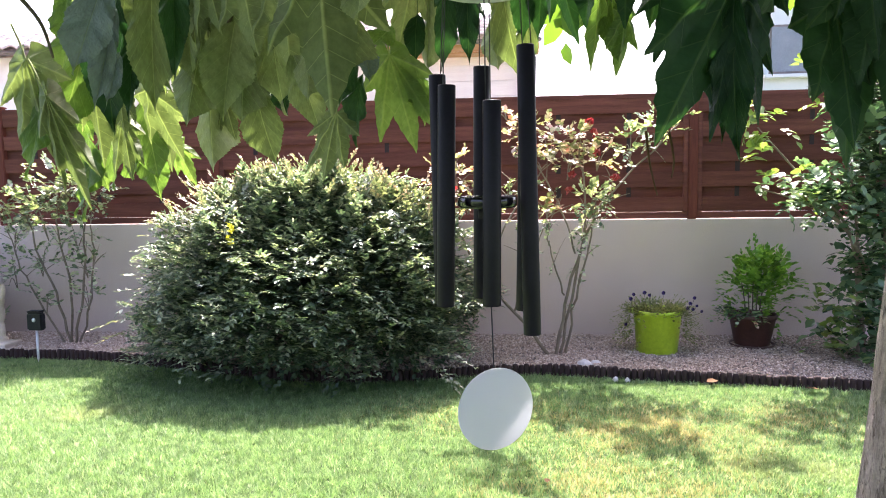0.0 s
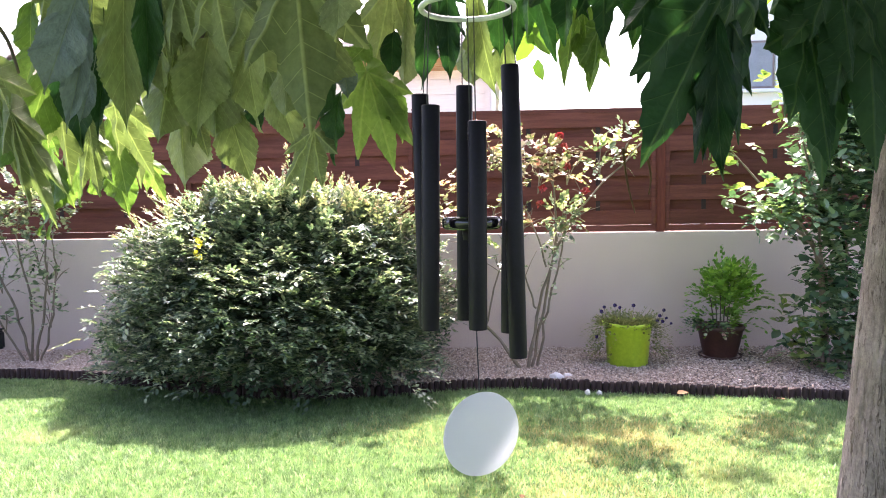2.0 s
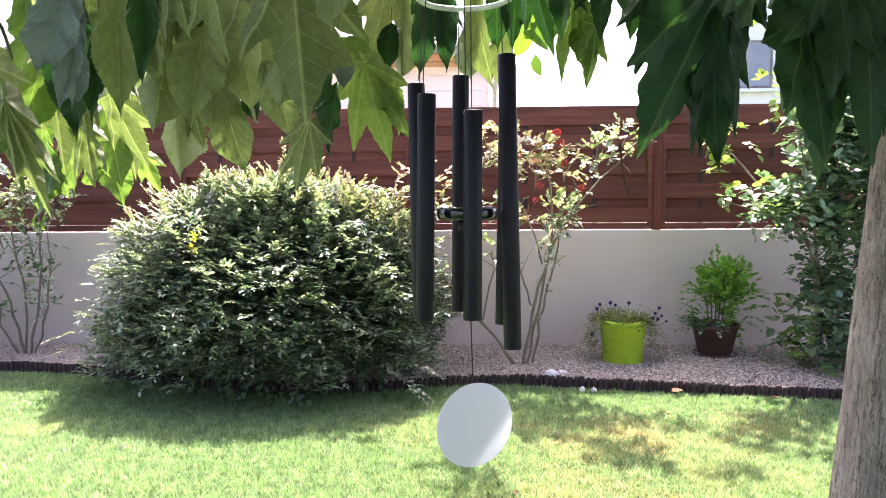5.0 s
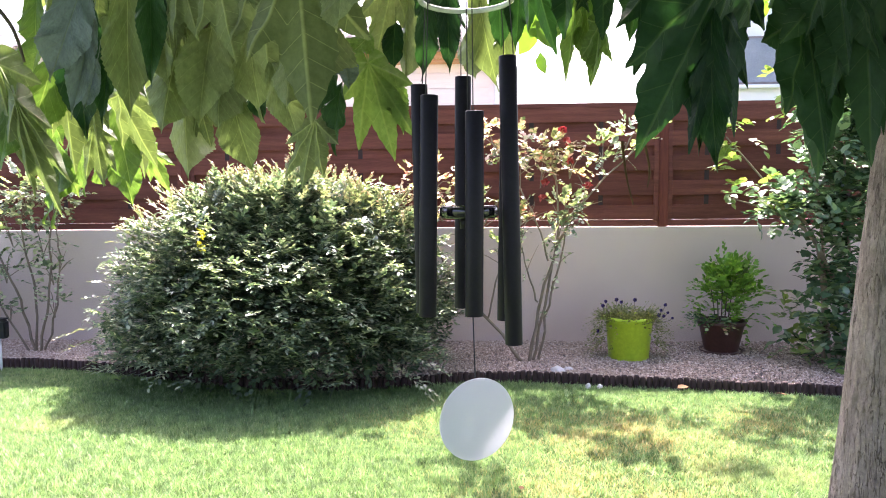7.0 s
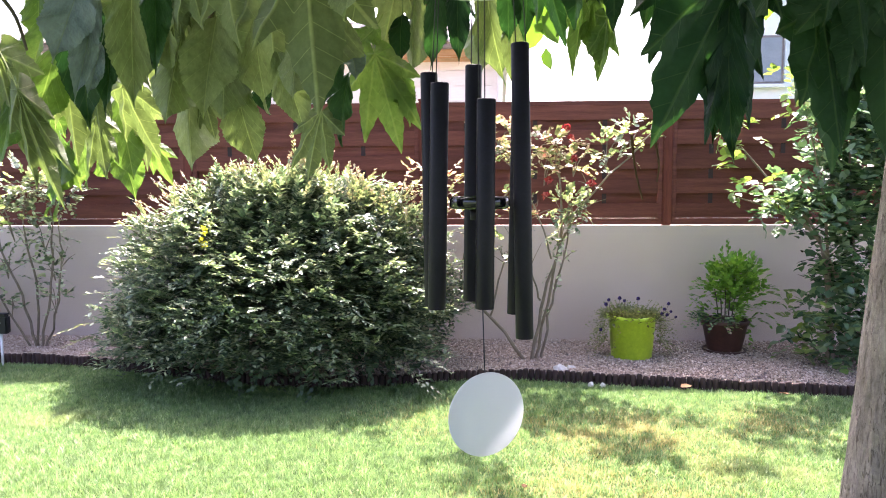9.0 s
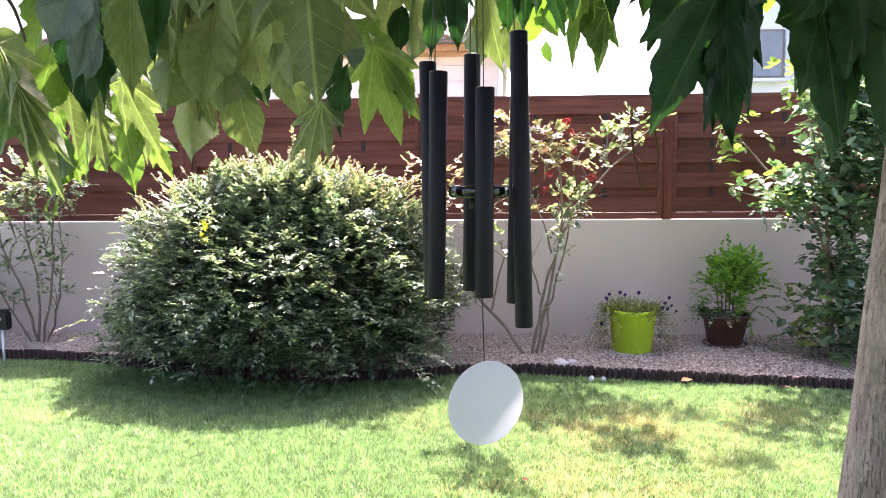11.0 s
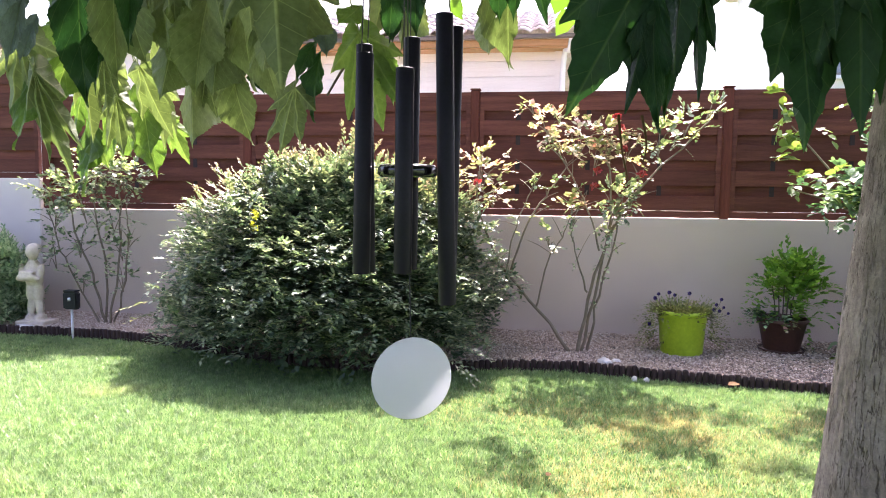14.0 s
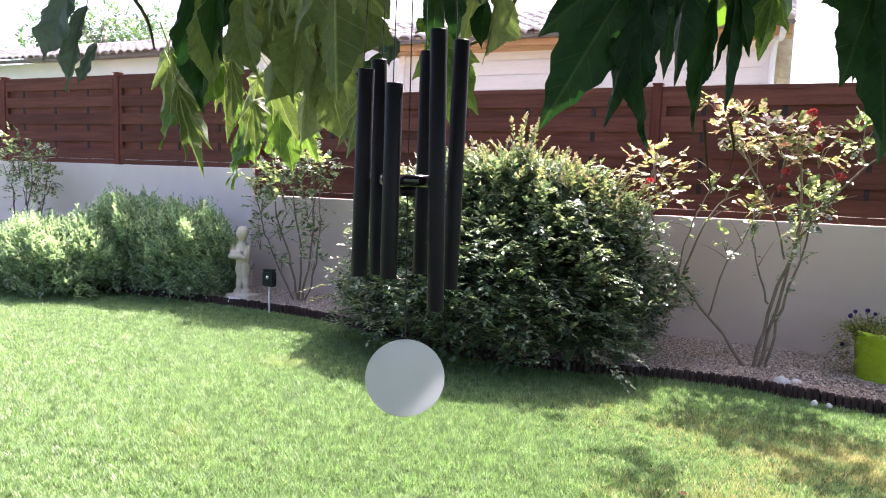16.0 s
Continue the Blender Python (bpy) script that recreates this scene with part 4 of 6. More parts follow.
def brown_pot():
    rng = np.random.default_rng(52)
    e = thing("plant_pot", 2.19, 5.66, 0.045, "dark brown pot with a bright green bushy herb", "plant pot")
    part("saucer", lathe([(0.0, 0.0), (0.125, 0.0), (0.14, 0.02), (0.134, 0.022), (0.122, 0.008), (0.0, 0.008)], 40), BROWN, e)
    part("pot", lathe([(0.0, 0.012), (0.10, 0.012), (0.106, 0.02), (0.140, 0.185), (0.150, 0.187), (0.155, 0.21), (0.150, 0.214), (0.140, 0.212), (0.136, 0.18), (0.0, 0.18)], 44), BROWN, e)
    part("soil", lathe([(0.0, 0.194), (0.137, 0.188)], 24), SOIL, e)
    n = 250
    d = unit(rng.normal(0, 1, (n, 3)) * np.array([0.9, 0.8, 1]) + np.array([0, 0, 0.7]))
    b = np.array([0.05, 0, 0.335]) + d * (rng.uniform(0.0, 1, n) ** 0.5)[:, None] * np.array([0.22, 0.18, 0.26])
    v, f = sprays(b, d * 0.6 + np.array([0, 0, 0.5]) + rng.normal(0, 0.4, (n, 3)), rng.uniform(0.07, 0.14, n), 8, 0.040, 1.15, rng, droop=0.3)
    part("foliage", mesh_np("foliage", v, f, FERN), None, e)
    b = np.array([(0.0, 0, 0.5), (0.04, 0, 0.48), (-0.05, 0, 0.5), (0.02, 0, 0.55), (-0.02, 0.03, 0.52)])
    v, f = sprays(b, np.array([(0.05, 0, 1), (0.2, 0, 1), (-0.2, 0, 1), (-0.1, -0.1, 1), (0, 0, 1)], float), np.array([0.2, 0.18, 0.17, 0.24, 0.2]), 10, 0.035, 1.0, rng)
    part("top_foliage", mesh_np("top_foliage", v, f, FERN), None, e)
    n = 34
    a = rng.uniform(2.2, 4.9, n)
    b = np.stack([0.12 * np.cos(a), 0.12 * np.sin(a), rng.uniform(0.2, 0.27, n)], -1)
    v, f = sprays(b, np.stack([np.cos(a), np.sin(a), rng.uniform(-0.3, 0.5, n)], -1), rng.uniform(0.06, 0.13, n), 6, 0.035, 1.2, rng)
    part("skirt_foliage", mesh_np("skirt_foliage", v, f, CAMELLIA), None, e)
    v, f = sprays(np.array([(-0.02, -0.14, 0.2), (0.0, -0.14, 0.22)]), np.array([(-0.2, -0.6, -0.3), (0.3, -0.6, -0.2)]), np.array([0.06, 0.06]), 6, 0.034, 1.2, rng)
    part("dry_foliage", mesh_np("dry_foliage", v, f, ROSE_GOLD), None, e, "dry pinkish leaves")
    runs = [(curve_pts([(0.02 * k, 0, 0.17), (0.03 * k, 0.01 * k, 0.32), (0.05 * k, 0.02 * k, 0.5)], 6), np.linspace(0.005, 0.002, 6)) for k in (-2, -1, 0, 1, 2)]
    for run in runs:
        part("stem", tubes("stem", [run], TWIG), None, e)
    e.scale = (1.1, 1.1, 1.1)
    return e


brown_pot()


def rock(name, x, y, z, sx, sy, sz, seed, mat, label, category):
    bm = bmesh.new()
    bmesh.ops.create_icosphere(bm, subdivisions=3, radius=1)
    for v in bm.verts:
        k = 1 + 0.28 * noise.noise(v.co * 1.7 + Vector((seed, 0, 0))) + 0.08 * noise.noise(v.co * 5 + Vector((0, seed, 0)))
        v.co = Vector((v.co.x * sx * k, v.co.y * sy * k, max(v.co.z, -0.5) * sz * k))
    for f in bm.faces:
        f.smooth = True
    ob = part(name, bm, mat)
    ob.location = (x, y, z + sz * 0.45)
    return tagged(ob, label, category)


rock("stone", 0.955, 5.04, 0.045, 0.046, 0.034, 0.028, 1.0, ROCK, "pale rough stone lying on the gravel", "stone")
rock("stone", 1.03, 5.08, 0.045, 0.03, 0.025, 0.02, 2.0, ROCK, "small pale stone lying on the gravel", "stone")
rock("stone", -3.35, 5.30, 0.04, 0.09, 0.05, 0.025, 5.0, ROCK, "flat pale stone beside the statue", "stone")
rock("pebble", 1.115, 4.80, 0.01, 0.018, 0.014, 0.02, 3.0, ROCK, "white pebble lying in the grass", "pebble")
rock("pebble", 1.185, 4.79, 0.01, 0.016, 0.012, 0.018, 4.0, ROCK, "white pebble lying in the grass", "pebble")


def fallen_leaf(x, y, turn):
    v, f = leaves_np(np.zeros((1, 3)), np.array([(1.0, 0, 0.1)]), np.array([(0, 0, 1.0)]), np.array([0.08]), np.array([1.1]))
    ob = new("fallen_leaf", mesh_np("fallen_leaf", v, f, DRY))
    ob.matrix_basis = pose(x, y, 0.042, 8, 0, turn)
    return tagged(ob, "dry brown fallen leaf lying on the grass", "leaf", "fallen leaves")


DRY = solid("dry_leaf", [(0.3, (0.075, 0.042, 0.022)), (0.7, (0.13, 0.08, 0.042))], 20, 0.95, bumps=0.3, spec=0.08)
fallen_leaf(1.62, 4.69, 20)
fallen_leaf(2.2, 4.55, 160)
fallen_leaf(0.62, 3.2, 80).scale = (0.45, 0.45, 0.45)


def solar_lamp():
    e = thing("garden_lamp", -2.82, 5.14, 0.04, "small black solar garden lamp on a pale stake", "garden lamp")
    part("stake", lathe([(0.0, -0.03), (0.008, 0.0), (0.009, 0.20), (0.0, 0.20)], 12), WHITE_METAL, e)
    part("housing", box(0.115, 0.05, 0.125, (0, 0, 0.20), 0.010), BLACK_PLASTIC, e)
    part("panel", box(0.095, 0.06, 0.012, (0, 0, 0.327), 0.003), BLACK_PLASTIC, e)
    bm = lathe([(0.0, 0.0), (0.014, 0.0), (0.012, 0.006), (0.0, 0.008)], 20)
    ob = part("lens", bm, WHITE_METAL, e, "round pale lens")
    ob.matrix_basis = pose(0, -0.0255, 0.275, 90, 0, 0)
    return e


solar_lamp()


def statue():
    """Garden figure holding a basket, on a flat slab; one plain mesh."""
    bm = bmesh.new()

    def blob(x, y, z, rx, ry, rz, turn=0):
        m = pose(x, y, z, 0, turn, 0) @ Matrix.Diagonal((rx, ry, rz, 1))
        bmesh.ops.create_icosphere(bm, subdivisions=3, radius=1, matrix=m)

    bmesh.ops.create_cube(bm, size=1, matrix=Matrix.Translation((0.02, 0, 0.025)) @ Matrix.Diagonal((0.26, 0.2, 0.05, 1)))
    blob(-0.035, 0, 0.07, 0.04, 0.06, 0.03)
    blob(0.05, 0.0, 0.07, 0.04, 0.06, 0.03)
    blob(-0.03, 0, 0.16, 0.032, 0.034, 0.11, 4)
    blob(0.045, 0, 0.16, 0.032, 0.034, 0.11, -6)
    blob(-0.022, 0, 0.29, 0.045, 0.048, 0.10, 4)
    blob(0.036, 0, 0.29, 0.045, 0.048, 0.10, -6)
    blob(0.005, 0, 0.38, 0.078, 0.06, 0.06)
    blob(0.0, 0, 0.46, 0.072, 0.055, 0.10)
    blob(-0.085, -0.02, 0.45, 0.027, 0.03, 0.075, -12)
    blob(0.085, -0.02, 0.45, 0.027, 0.03, 0.075, 12)
    blob(-0.05, -0.07, 0.40, 0.06, 0.028, 0.025)
    blob(0.05, -0.07, 0.40, 0.06, 0.028, 0.025)
    blob(0.0, -0.085, 0.415, 0.085, 0.045, 0.035)
    blob(0.0, -0.085, 0.45, 0.07, 0.038, 0.02)
    blob(0.0, 0, 0.555, 0.03, 0.03, 0.04)
    blob(0.005, -0.01, 0.615, 0.052, 0.056, 0.062)
    blob(0.005, 0.008, 0.645, 0.058, 0.058, 0.045)
    ob = part("garden_statue", bm, STONE)
    ob.location = (-3.36, 5.44, 0.044)
    ob.scale = (0.93, 0.93, 0.93)
    rm = ob.modifiers.new("merge", "REMESH")
    rm.mode, rm.voxel_size, rm.use_smooth_shade = "VOXEL", 0.009, True
    return tagged(ob, "pale stone garden figure holding a basket on a slab", "statue")


statue()

# ---- houses and trees beyond the fence ----
def tiled_roof(parent, x0, x1, y0, z0, y1, z1, label=""):
    """A slope of overlapping half-round tiles, from the eave to the ridge."""
    pitch, nseg = 0.21, 6
    cols = int((x1 - x0) / pitch)
    ln = math.hypot(y1 - y0, z1 - z0)
    rows = int(ln / 0.36)
    xs = np.linspace(x0, x1, cols * nseg + 1)
    ph = (np.arange(cols * nseg + 1) % nseg) / nseg
    prof = 0.055 * np.sin(np.pi * ph) ** 0.7
    uy, uz = (y1 - y0) / ln, (z1 - z0) / ln
    vs, fs, base = [], [], 0
    for r in range(rows):
        a, b = ln * r / rows - 0.03, ln * (r + 1) / rows
        jig = RNG.normal(0, 0.006, len(xs))
        for s, lift in ((a, 0.035), (b, 0.0)):
            vs.append(np.stack([xs, np.full_like(xs, y0) + uy * s - uz * (prof + lift), z0 + uz * s + uy * (prof + lift) + jig], -1))
        # the rim of the row
        vs.append(vs[-2] - np.array([0, 0, 0.03]))
        n = len(xs)
        k = np.arange(n - 1)
        fs.append(np.stack([base + k, base + k + 1, base + n + k + 1, base + n + k], -1))
        fs.append(np.stack([base + 2 * n + k, base + 2 * n + k + 1, base + k + 1, base + k], -1))
        base += 3 * n
    return part("roof_tiles", mesh_np("roof_tiles", np.concatenate(vs), np.concatenate(fs), TILE), None, parent, label)


def house_with_siding():
    e = thing("house", 0, 0, 0, "low white boarded house with pale tiled roof and wooden eave", "house")
    x0, x1, y, eave = -4.3, 0.62, 10.0, 2.93
    part("wall", box(x1 - x0 - 0.06, 4.0, eave, ((x0 + x1) / 2, y + 2.04, 0)), SIDING, e)
    z = 0.0
    while z < eave - 0.1:
        part("board", box(x1 - x0, 0.03, 0.196, ((x0 + x1) / 2, y + 0.02, z), 0.006), SIDING, e)
        z += 0.2
    part("corner_board", box(0.09, 0.06, eave, (x1, y + 0.0, 0), 0.005), SIDING, e)
    part("corner_board", box(0.09, 0.06, eave, (x0, y + 0.0, 0), 0.005), SIDING, e)
    part("fascia", box(x1 - x0 + 0.5, 0.03, 0.085, ((x0 + x1) / 2, y - 0.27, eave - 0.0), 0.004), EAVE_WOOD, e, "orange-brown wooden eave board")
    part("soffit", box(x1 - x0 + 0.5, 0.26, 0.02, ((x0 + x1) / 2, y - 0.12, eave - 0.02)), EAVE_WOOD, e)
    part("gutter", box(x1 - x0 + 0.56, 0.09, 0.05, ((x0 + x1) / 2, y - 0.33, eave + 0.085), 0.015), GUTTER, e)
    part("downpipe", tubes("downpipe", [(curve_pts([(x1 + 0.16, y - 0.32, eave + 0.08), (x1 + 0.14, y - 0.27, eave - 0.05), (x1 + 0.06, y - 0.08, eave - 0.3), (x1 + 0.06, y - 0.06, 0.1)], 16), np.full(16, 0.035))], RENDER, 10), None, e)
    tiled_roof(e, x0 - 0.3, x1 + 0.28, y - 0.36, eave + 0.14, y + 2.1, eave + 0.95)
    tiled_roof(e, x0 - 0.3, x1 + 0.28, y + 4.6, eave + 0.10, y + 2.1, eave + 0.95)
    part("door_frame", box(0.10, 0.05, 2.3, (x0 + 0.55, y - 0.02, 0.3), 0.004), EAVE_WOOD, e)
    return e


house_with_siding()


def long_house():
    e = thing("house", 0, 0, 0, "long low white rendered house with pale canal-tile roof", "house")
    x0, x1, y, eave = -17.0, -5.4, 10.6, 3.22
    part("wall", box(x1 - x0, 4.0, eave, ((x0 + x1) / 2, y + 2.0, 0)), RENDER, e)
    part("gutter", box(x1 - x0 + 0.4, 0.09, 0.06, ((x0 + x1) / 2, y - 0.30, eave - 0.03), 0.02), GUTTER, e)
    tiled_roof(e, x0 - 0.2, x1 + 0.2, y - 0.35, eave + 0.03, y + 2.2, eave + 0.78)
    tiled_roof(e, x0 - 0.2, x1 + 0.2, y + 4.4, eave + 0.0, y + 2.2, eave + 0.78)
    return e


long_house()


def tall_house():
    e = thing("house", 0, 0, 0, "white rendered two-storey house with a grey shuttered window", "house")
    y = 16.0
    part("wall", box(6.0, 5.0, 6.2, (8.3, y + 2.5, 0)), RENDER, e)
    w = part("window", box(0.9, 0.06, 1.0, (6.25, y - 0.01, 3.45), 0.01), GUTTER, e)
    part("pane", box(0.8, 0.02, 0.9, (6.25, y - 0.045, 3.50)), GLASS, w)
    part("sill", box(1.1, 0.18, 0.07, (6.25, y - 0.09, 3.37), 0.01), RENDER, w)
    for sx in (5.62, 6.9):
        sh = part("shutter", box(0.36, 0.05, 1.0, (sx, y - 0.04, 3.45), 0.008), SHUTTER, e)
        for k in range(10):
            part("slat", box(0.28, 0.02, 0.06, (sx, y - 0.075, 3.50 + 0.095 * k), 0.004), SHUTTER, sh)
    part("roof", box(6.6, 5.6, 0.25, (8.3, y + 2.5, 6.2), 0.05), TILE, e)
    return e


GLASS = solid("dark_glass", [(0.3, (0.20, 0.22, 0.24)), (0.7, (0.26, 0.28, 0.30))], 2, 0.05)
tall_house()


def far_tree(name, x, y, h, r, seed, mat, label, slim=False):
    rng = np.random.default_rng(seed)
    e = thing(name, x, y, 0, label, "tree")
    part("trunk", tubes("trunk", [(curve_pts([(0, 0, -0.1), (0.05, 0, h * 0.4), (0, 0, h * 0.8)], 8), np.linspace(0.05 * h * (0.5 if slim else 0.8), 0.02, 8))], BARK, 10), None, e)
    n = 900 if slim else 1300
    if slim:
        z = rng.uniform(0.06, 1, n)
        rad = r * np.sin(np.clip(z * 1.05, 0, 1) * math.pi) ** 0.6 * (0.85 + 0.25 * rng.uniform(0, 1, n))
        a = rng.uniform(0, 2 * math.pi, n)
        p = np.stack([rad * np.cos(a), rad * np.sin(a), z * h], -1)
        d = np.stack([np.cos(a) * 0.3, np.sin(a) * 0.3, np.ones(n)], -1)
    else:
        d = unit(rng.normal(0, 1, (n, 3)))
        cl = rng.normal(0, 0.45, (26, 3)) * np.array([r, r, h * 0.25]) + np.array([0, 0, h * 0.7])
        p = cl[rng.integers(0, 26, n)] + d * (r * 0.38 * rng.uniform(0.5, 1, n))[:, None]
        runs = [(curve_pts([(0, 0, h * 0.35), tuple(c * 0.5 + np.array([0, 0, h * 0.22])), tuple(c)], 6), np.linspace(0.06, 0.02, 6)) for c in cl[:9]]
        for run in runs:
            part("limb", tubes("limb", [run], BARK), None, e)
    v, f = sprays(p, d + rng.normal(0, 0.35, (n, 3)), np.full(n, 0.35), 8, 0.13 if not slim else 0.10, 0.9, rng)
    part("crown", mesh_np("crown", v, f, mat), None, e)
    return e


far_tree("cypress_tree", 6.1, 21.0, 5.3, 0.34, 61, CYPRESS, "slim dark cypress beyond the fence", True)
far_tree("broadleaf_tree", -17.2, 15.5, 6.6, 2.2, 62, CAMELLIA, "large dark green tree behind the long house")
far_tree("broadleaf_tree", 3.0, 24.0, 3.9, 1.3, 63, MULBERRY_FAR, "distant green tree just showing over the fence")
far_tree("broadleaf_tree", 5.3, 25.0, 3.9, 1.2, 64, MULBERRY_FAR, "distant green tree just showing over the fence")
far_tree("broadleaf_tree", -13.5, 7.6, 2.7, 0.9, 65, FERN, "leafy tree top beside the long fence")

pole = thing("lamp_post", 6.4, 19.0, 0, "slim pale metal pole beyond the fence", "pole")
part("shaft", lathe([(0.06, 0), (0.055, 0.1), (0.045, 5.2), (0, 5.2)], 14), WHITE_METAL, pole)

# ---- mulberry tree over the camera ----
tree = thing("mulberry_tree", 1.124, 1.74, 0.0, "mulberry tree with grey furrowed trunk and large hanging leaves", "tree")


def tree_trunk():
    n, m = 150, 260
    z = np.linspace(-0.05, 1.95, m)
    ang = np.arange(n) * 2 * math.pi / n
    v = np.zeros((m, n, 3))
    for k in range(m):
        r = 0.108 - 0.014 * z[k] + 0.04 * math.exp(-max(z[k], 0) * 8) + 0.05 * max(0, z[k] - 1.6) ** 2
        for q in range(n):
            c, s = math.cos(ang[q]), math.sin(ang[q])
            fur = abs(noise.noise(Vector((c * 6.5 + 0.5 * math.sin(z[k] * 7), s * 6.5, z[k] * 5.0)))) ** 0.6
            fine = noise.noise(Vector((c * 9, s * 9, z[k] * 9)))
            rr = r * (1 + 0.05 * noise.noise(Vector((c, s, z[k] * 1.2)))) - 0.004 * (1 - min(1, fur * 2.6)) + 0.003 * fine
            v[k, q] = (rr * c - 0.054 + 0.072 * z[k], rr * s - 0.132, z[k])
    i, j = np.meshgrid(np.arange(m - 1), np.arange(n), indexing="ij")
    f = np.stack([i * n + j, i * n + (j + 1) % n, (i + 1) * n + (j + 1) % n, (i + 1) * n + j], -1).reshape(-1, 4)
    return mesh_np("trunk", v.reshape(-1, 3), f, BARK, smooth=True)


part("trunk", tree_trunk(), None, tree, "grey-brown furrowed trunk")
for pts, r in (([(0.08, -0.132, 1.85), (-0.1, -0.15, 2.05), (-0.62, -0.40, 1.83), (-1.2, -0.2, 1.80)], 0.05), ([(0.08, -0.132, 1.85), (-0.2, 0.3, 2.2), (-1.0, 0.5, 2.1), (-1.7, 0.5, 1.9)], 0.05),
               ([(0.08, -0.132, 1.85), (0.5, 0.3, 2.3), (0.9, 0.6, 2.8)], 0.055), ([(0.08, -0.132, 1.85), (0.2, -0.6, 2.3), (0.0, -1.4, 2.6)], 0.055), ([(0.08, -0.132, 1.85), (0.25, 0.1, 2.6), (0.1, 0.2, 3.3)], 0.06), ([(0.08, -0.132, 1.85), (0.1, 0.8, 2.8), (0.1, 2.6, 3.5), (0.1, 5.0, 3.5)], 0.012), ([(0.1, 2.6, 3.5), (-0.4, 4.0, 3.5), (-1.0, 4.9, 3.5)], 0.008), ([(0.1, 2.6, 3.5), (0.5, 3.9, 3.5), (0.95, 5.0, 3.5)], 0.008),
               ([(-0.9, -0.25, 1.80), (-1.05, -0.1, 1.62), (-1.02, 0.1, 1.45)], 0.008), ([(-0.725, 0.260, 1.861), (-0.787, 0.230, 1.520), (-0.905, 0.210, 1.429), (-0.966, 0.190, 1.332)], 0.005),
               ([(-1.3, 0.5, 2.0), (-1.05, 0.2, 1.7), (-1.15, 0.05, 1.50), (-1.10, 0.0, 1.40)], 0.006), ([(-0.1, -0.15, 2.0), (0.15, -0.3, 1.7), (0.2, -0.35, 1.5)], 0.01)):
    p = curve_pts(pts, 18)
    part("limb" if r > 0.02 else "twig", tubes("limb", [(p, np.linspace(r, r * 0.45, 18))], BARK if r > 0.02 else TWIG, 10), None, tree)


def blade_mesh(v, uv, m, k, mat):
    """A leaf from a grid of m rows of k points, with its stalk."""
    i, j = np.meshgrid(np.arange(m - 1), np.arange(k - 1), indexing="ij")
    f = np.stack([i * k + j, i * k + j + 1, (i + 1) * k + j + 1, (i + 1) * k + j], -1).reshape(-1, 4)
    sv, sf = tube_np(curve_pts([(0, 0.02, 0), (0, -0.12, 0.03), (0.02, -0.30, 0.10)], 6), np.linspace(0.010, 0.013, 6), 6)
    f = np.concatenate([f, sf + len(v)])
    uv = np.concatenate([uv, np.tile((0.5, 0.5), (len(sv), 1))])
    return mesh_np("leaf", np.concatenate([v, sv]), f, mat, uv=uv, smooth=True)


def big_leaf(bend, fold, sickle, seed, mat):
    """A simple blade one unit long: forward-swept veins, coarse teeth, drawn-out tip and stalk."""
    rng = np.random.default_rng(seed)
    m, n = 80, 6
    t = np.linspace(0, 1, m)
    w = np.interp(t, (0, 0.03, 0.10, 0.22, 0.36, 0.5, 0.64, 0.76, 0.86, 0.94, 1), (0.02, 0.17, 0.32, 0.45, 0.50, 0.47, 0.38, 0.26, 0.13, 0.04, 0.0))
    w[1:-1] = (w[:-2] + 2 * w[1:-1] + w[2:]) / 4
    sides = []
    for q in range(2):
        teeth = (t * rng.uniform(15, 19) + rng.uniform(0, 1) + 0.25 * np.sin(t * 9 + q)) % 1
        sides.append(w * (1 - 0.075 * teeth - 0.03 * ((t * 41) % 1)) * (1 + 0.10 * np.sin(t * 6 + rng.uniform(0, 6))))
    s = np.linspace(-1, 1, 2 * n + 1)
    T, S = np.meshgrid(t, s, indexing="ij")
    X = S * np.where(S < 0, sides[0][:, None], sides[1][:, None])
    Y = (T + 0.42 * np.abs(X) * (1 - 0.75 * T) - 0.10 * np.abs(X) * (T < 0.1)) / 1.02
    Z = fold * np.abs(X) - 0.45 * X * X - bend * T * T + 0.026 * np.sin(T * 22) * np.abs(S) ** 1.5 + 0.04 * np.sin(T * 9 + seed) * S
    Z -= 0.024 * np.abs(np.sin((T - 0.275 * np.abs(X) + 1.5 / 6.5) * 6.5 * math.pi)) * np.abs(S) ** 0.5 * np.clip(1.1 - T, 0, 1)
    uv = np.stack([0.5 + 0.5 * X, T], -1).reshape(-1, 2)
    X = X + sickle * (T * T - T * 0.6)
    return blade_mesh(np.stack([X, Y, Z], -1).reshape(-1, 3), uv, m, 2 * n + 1, mat)


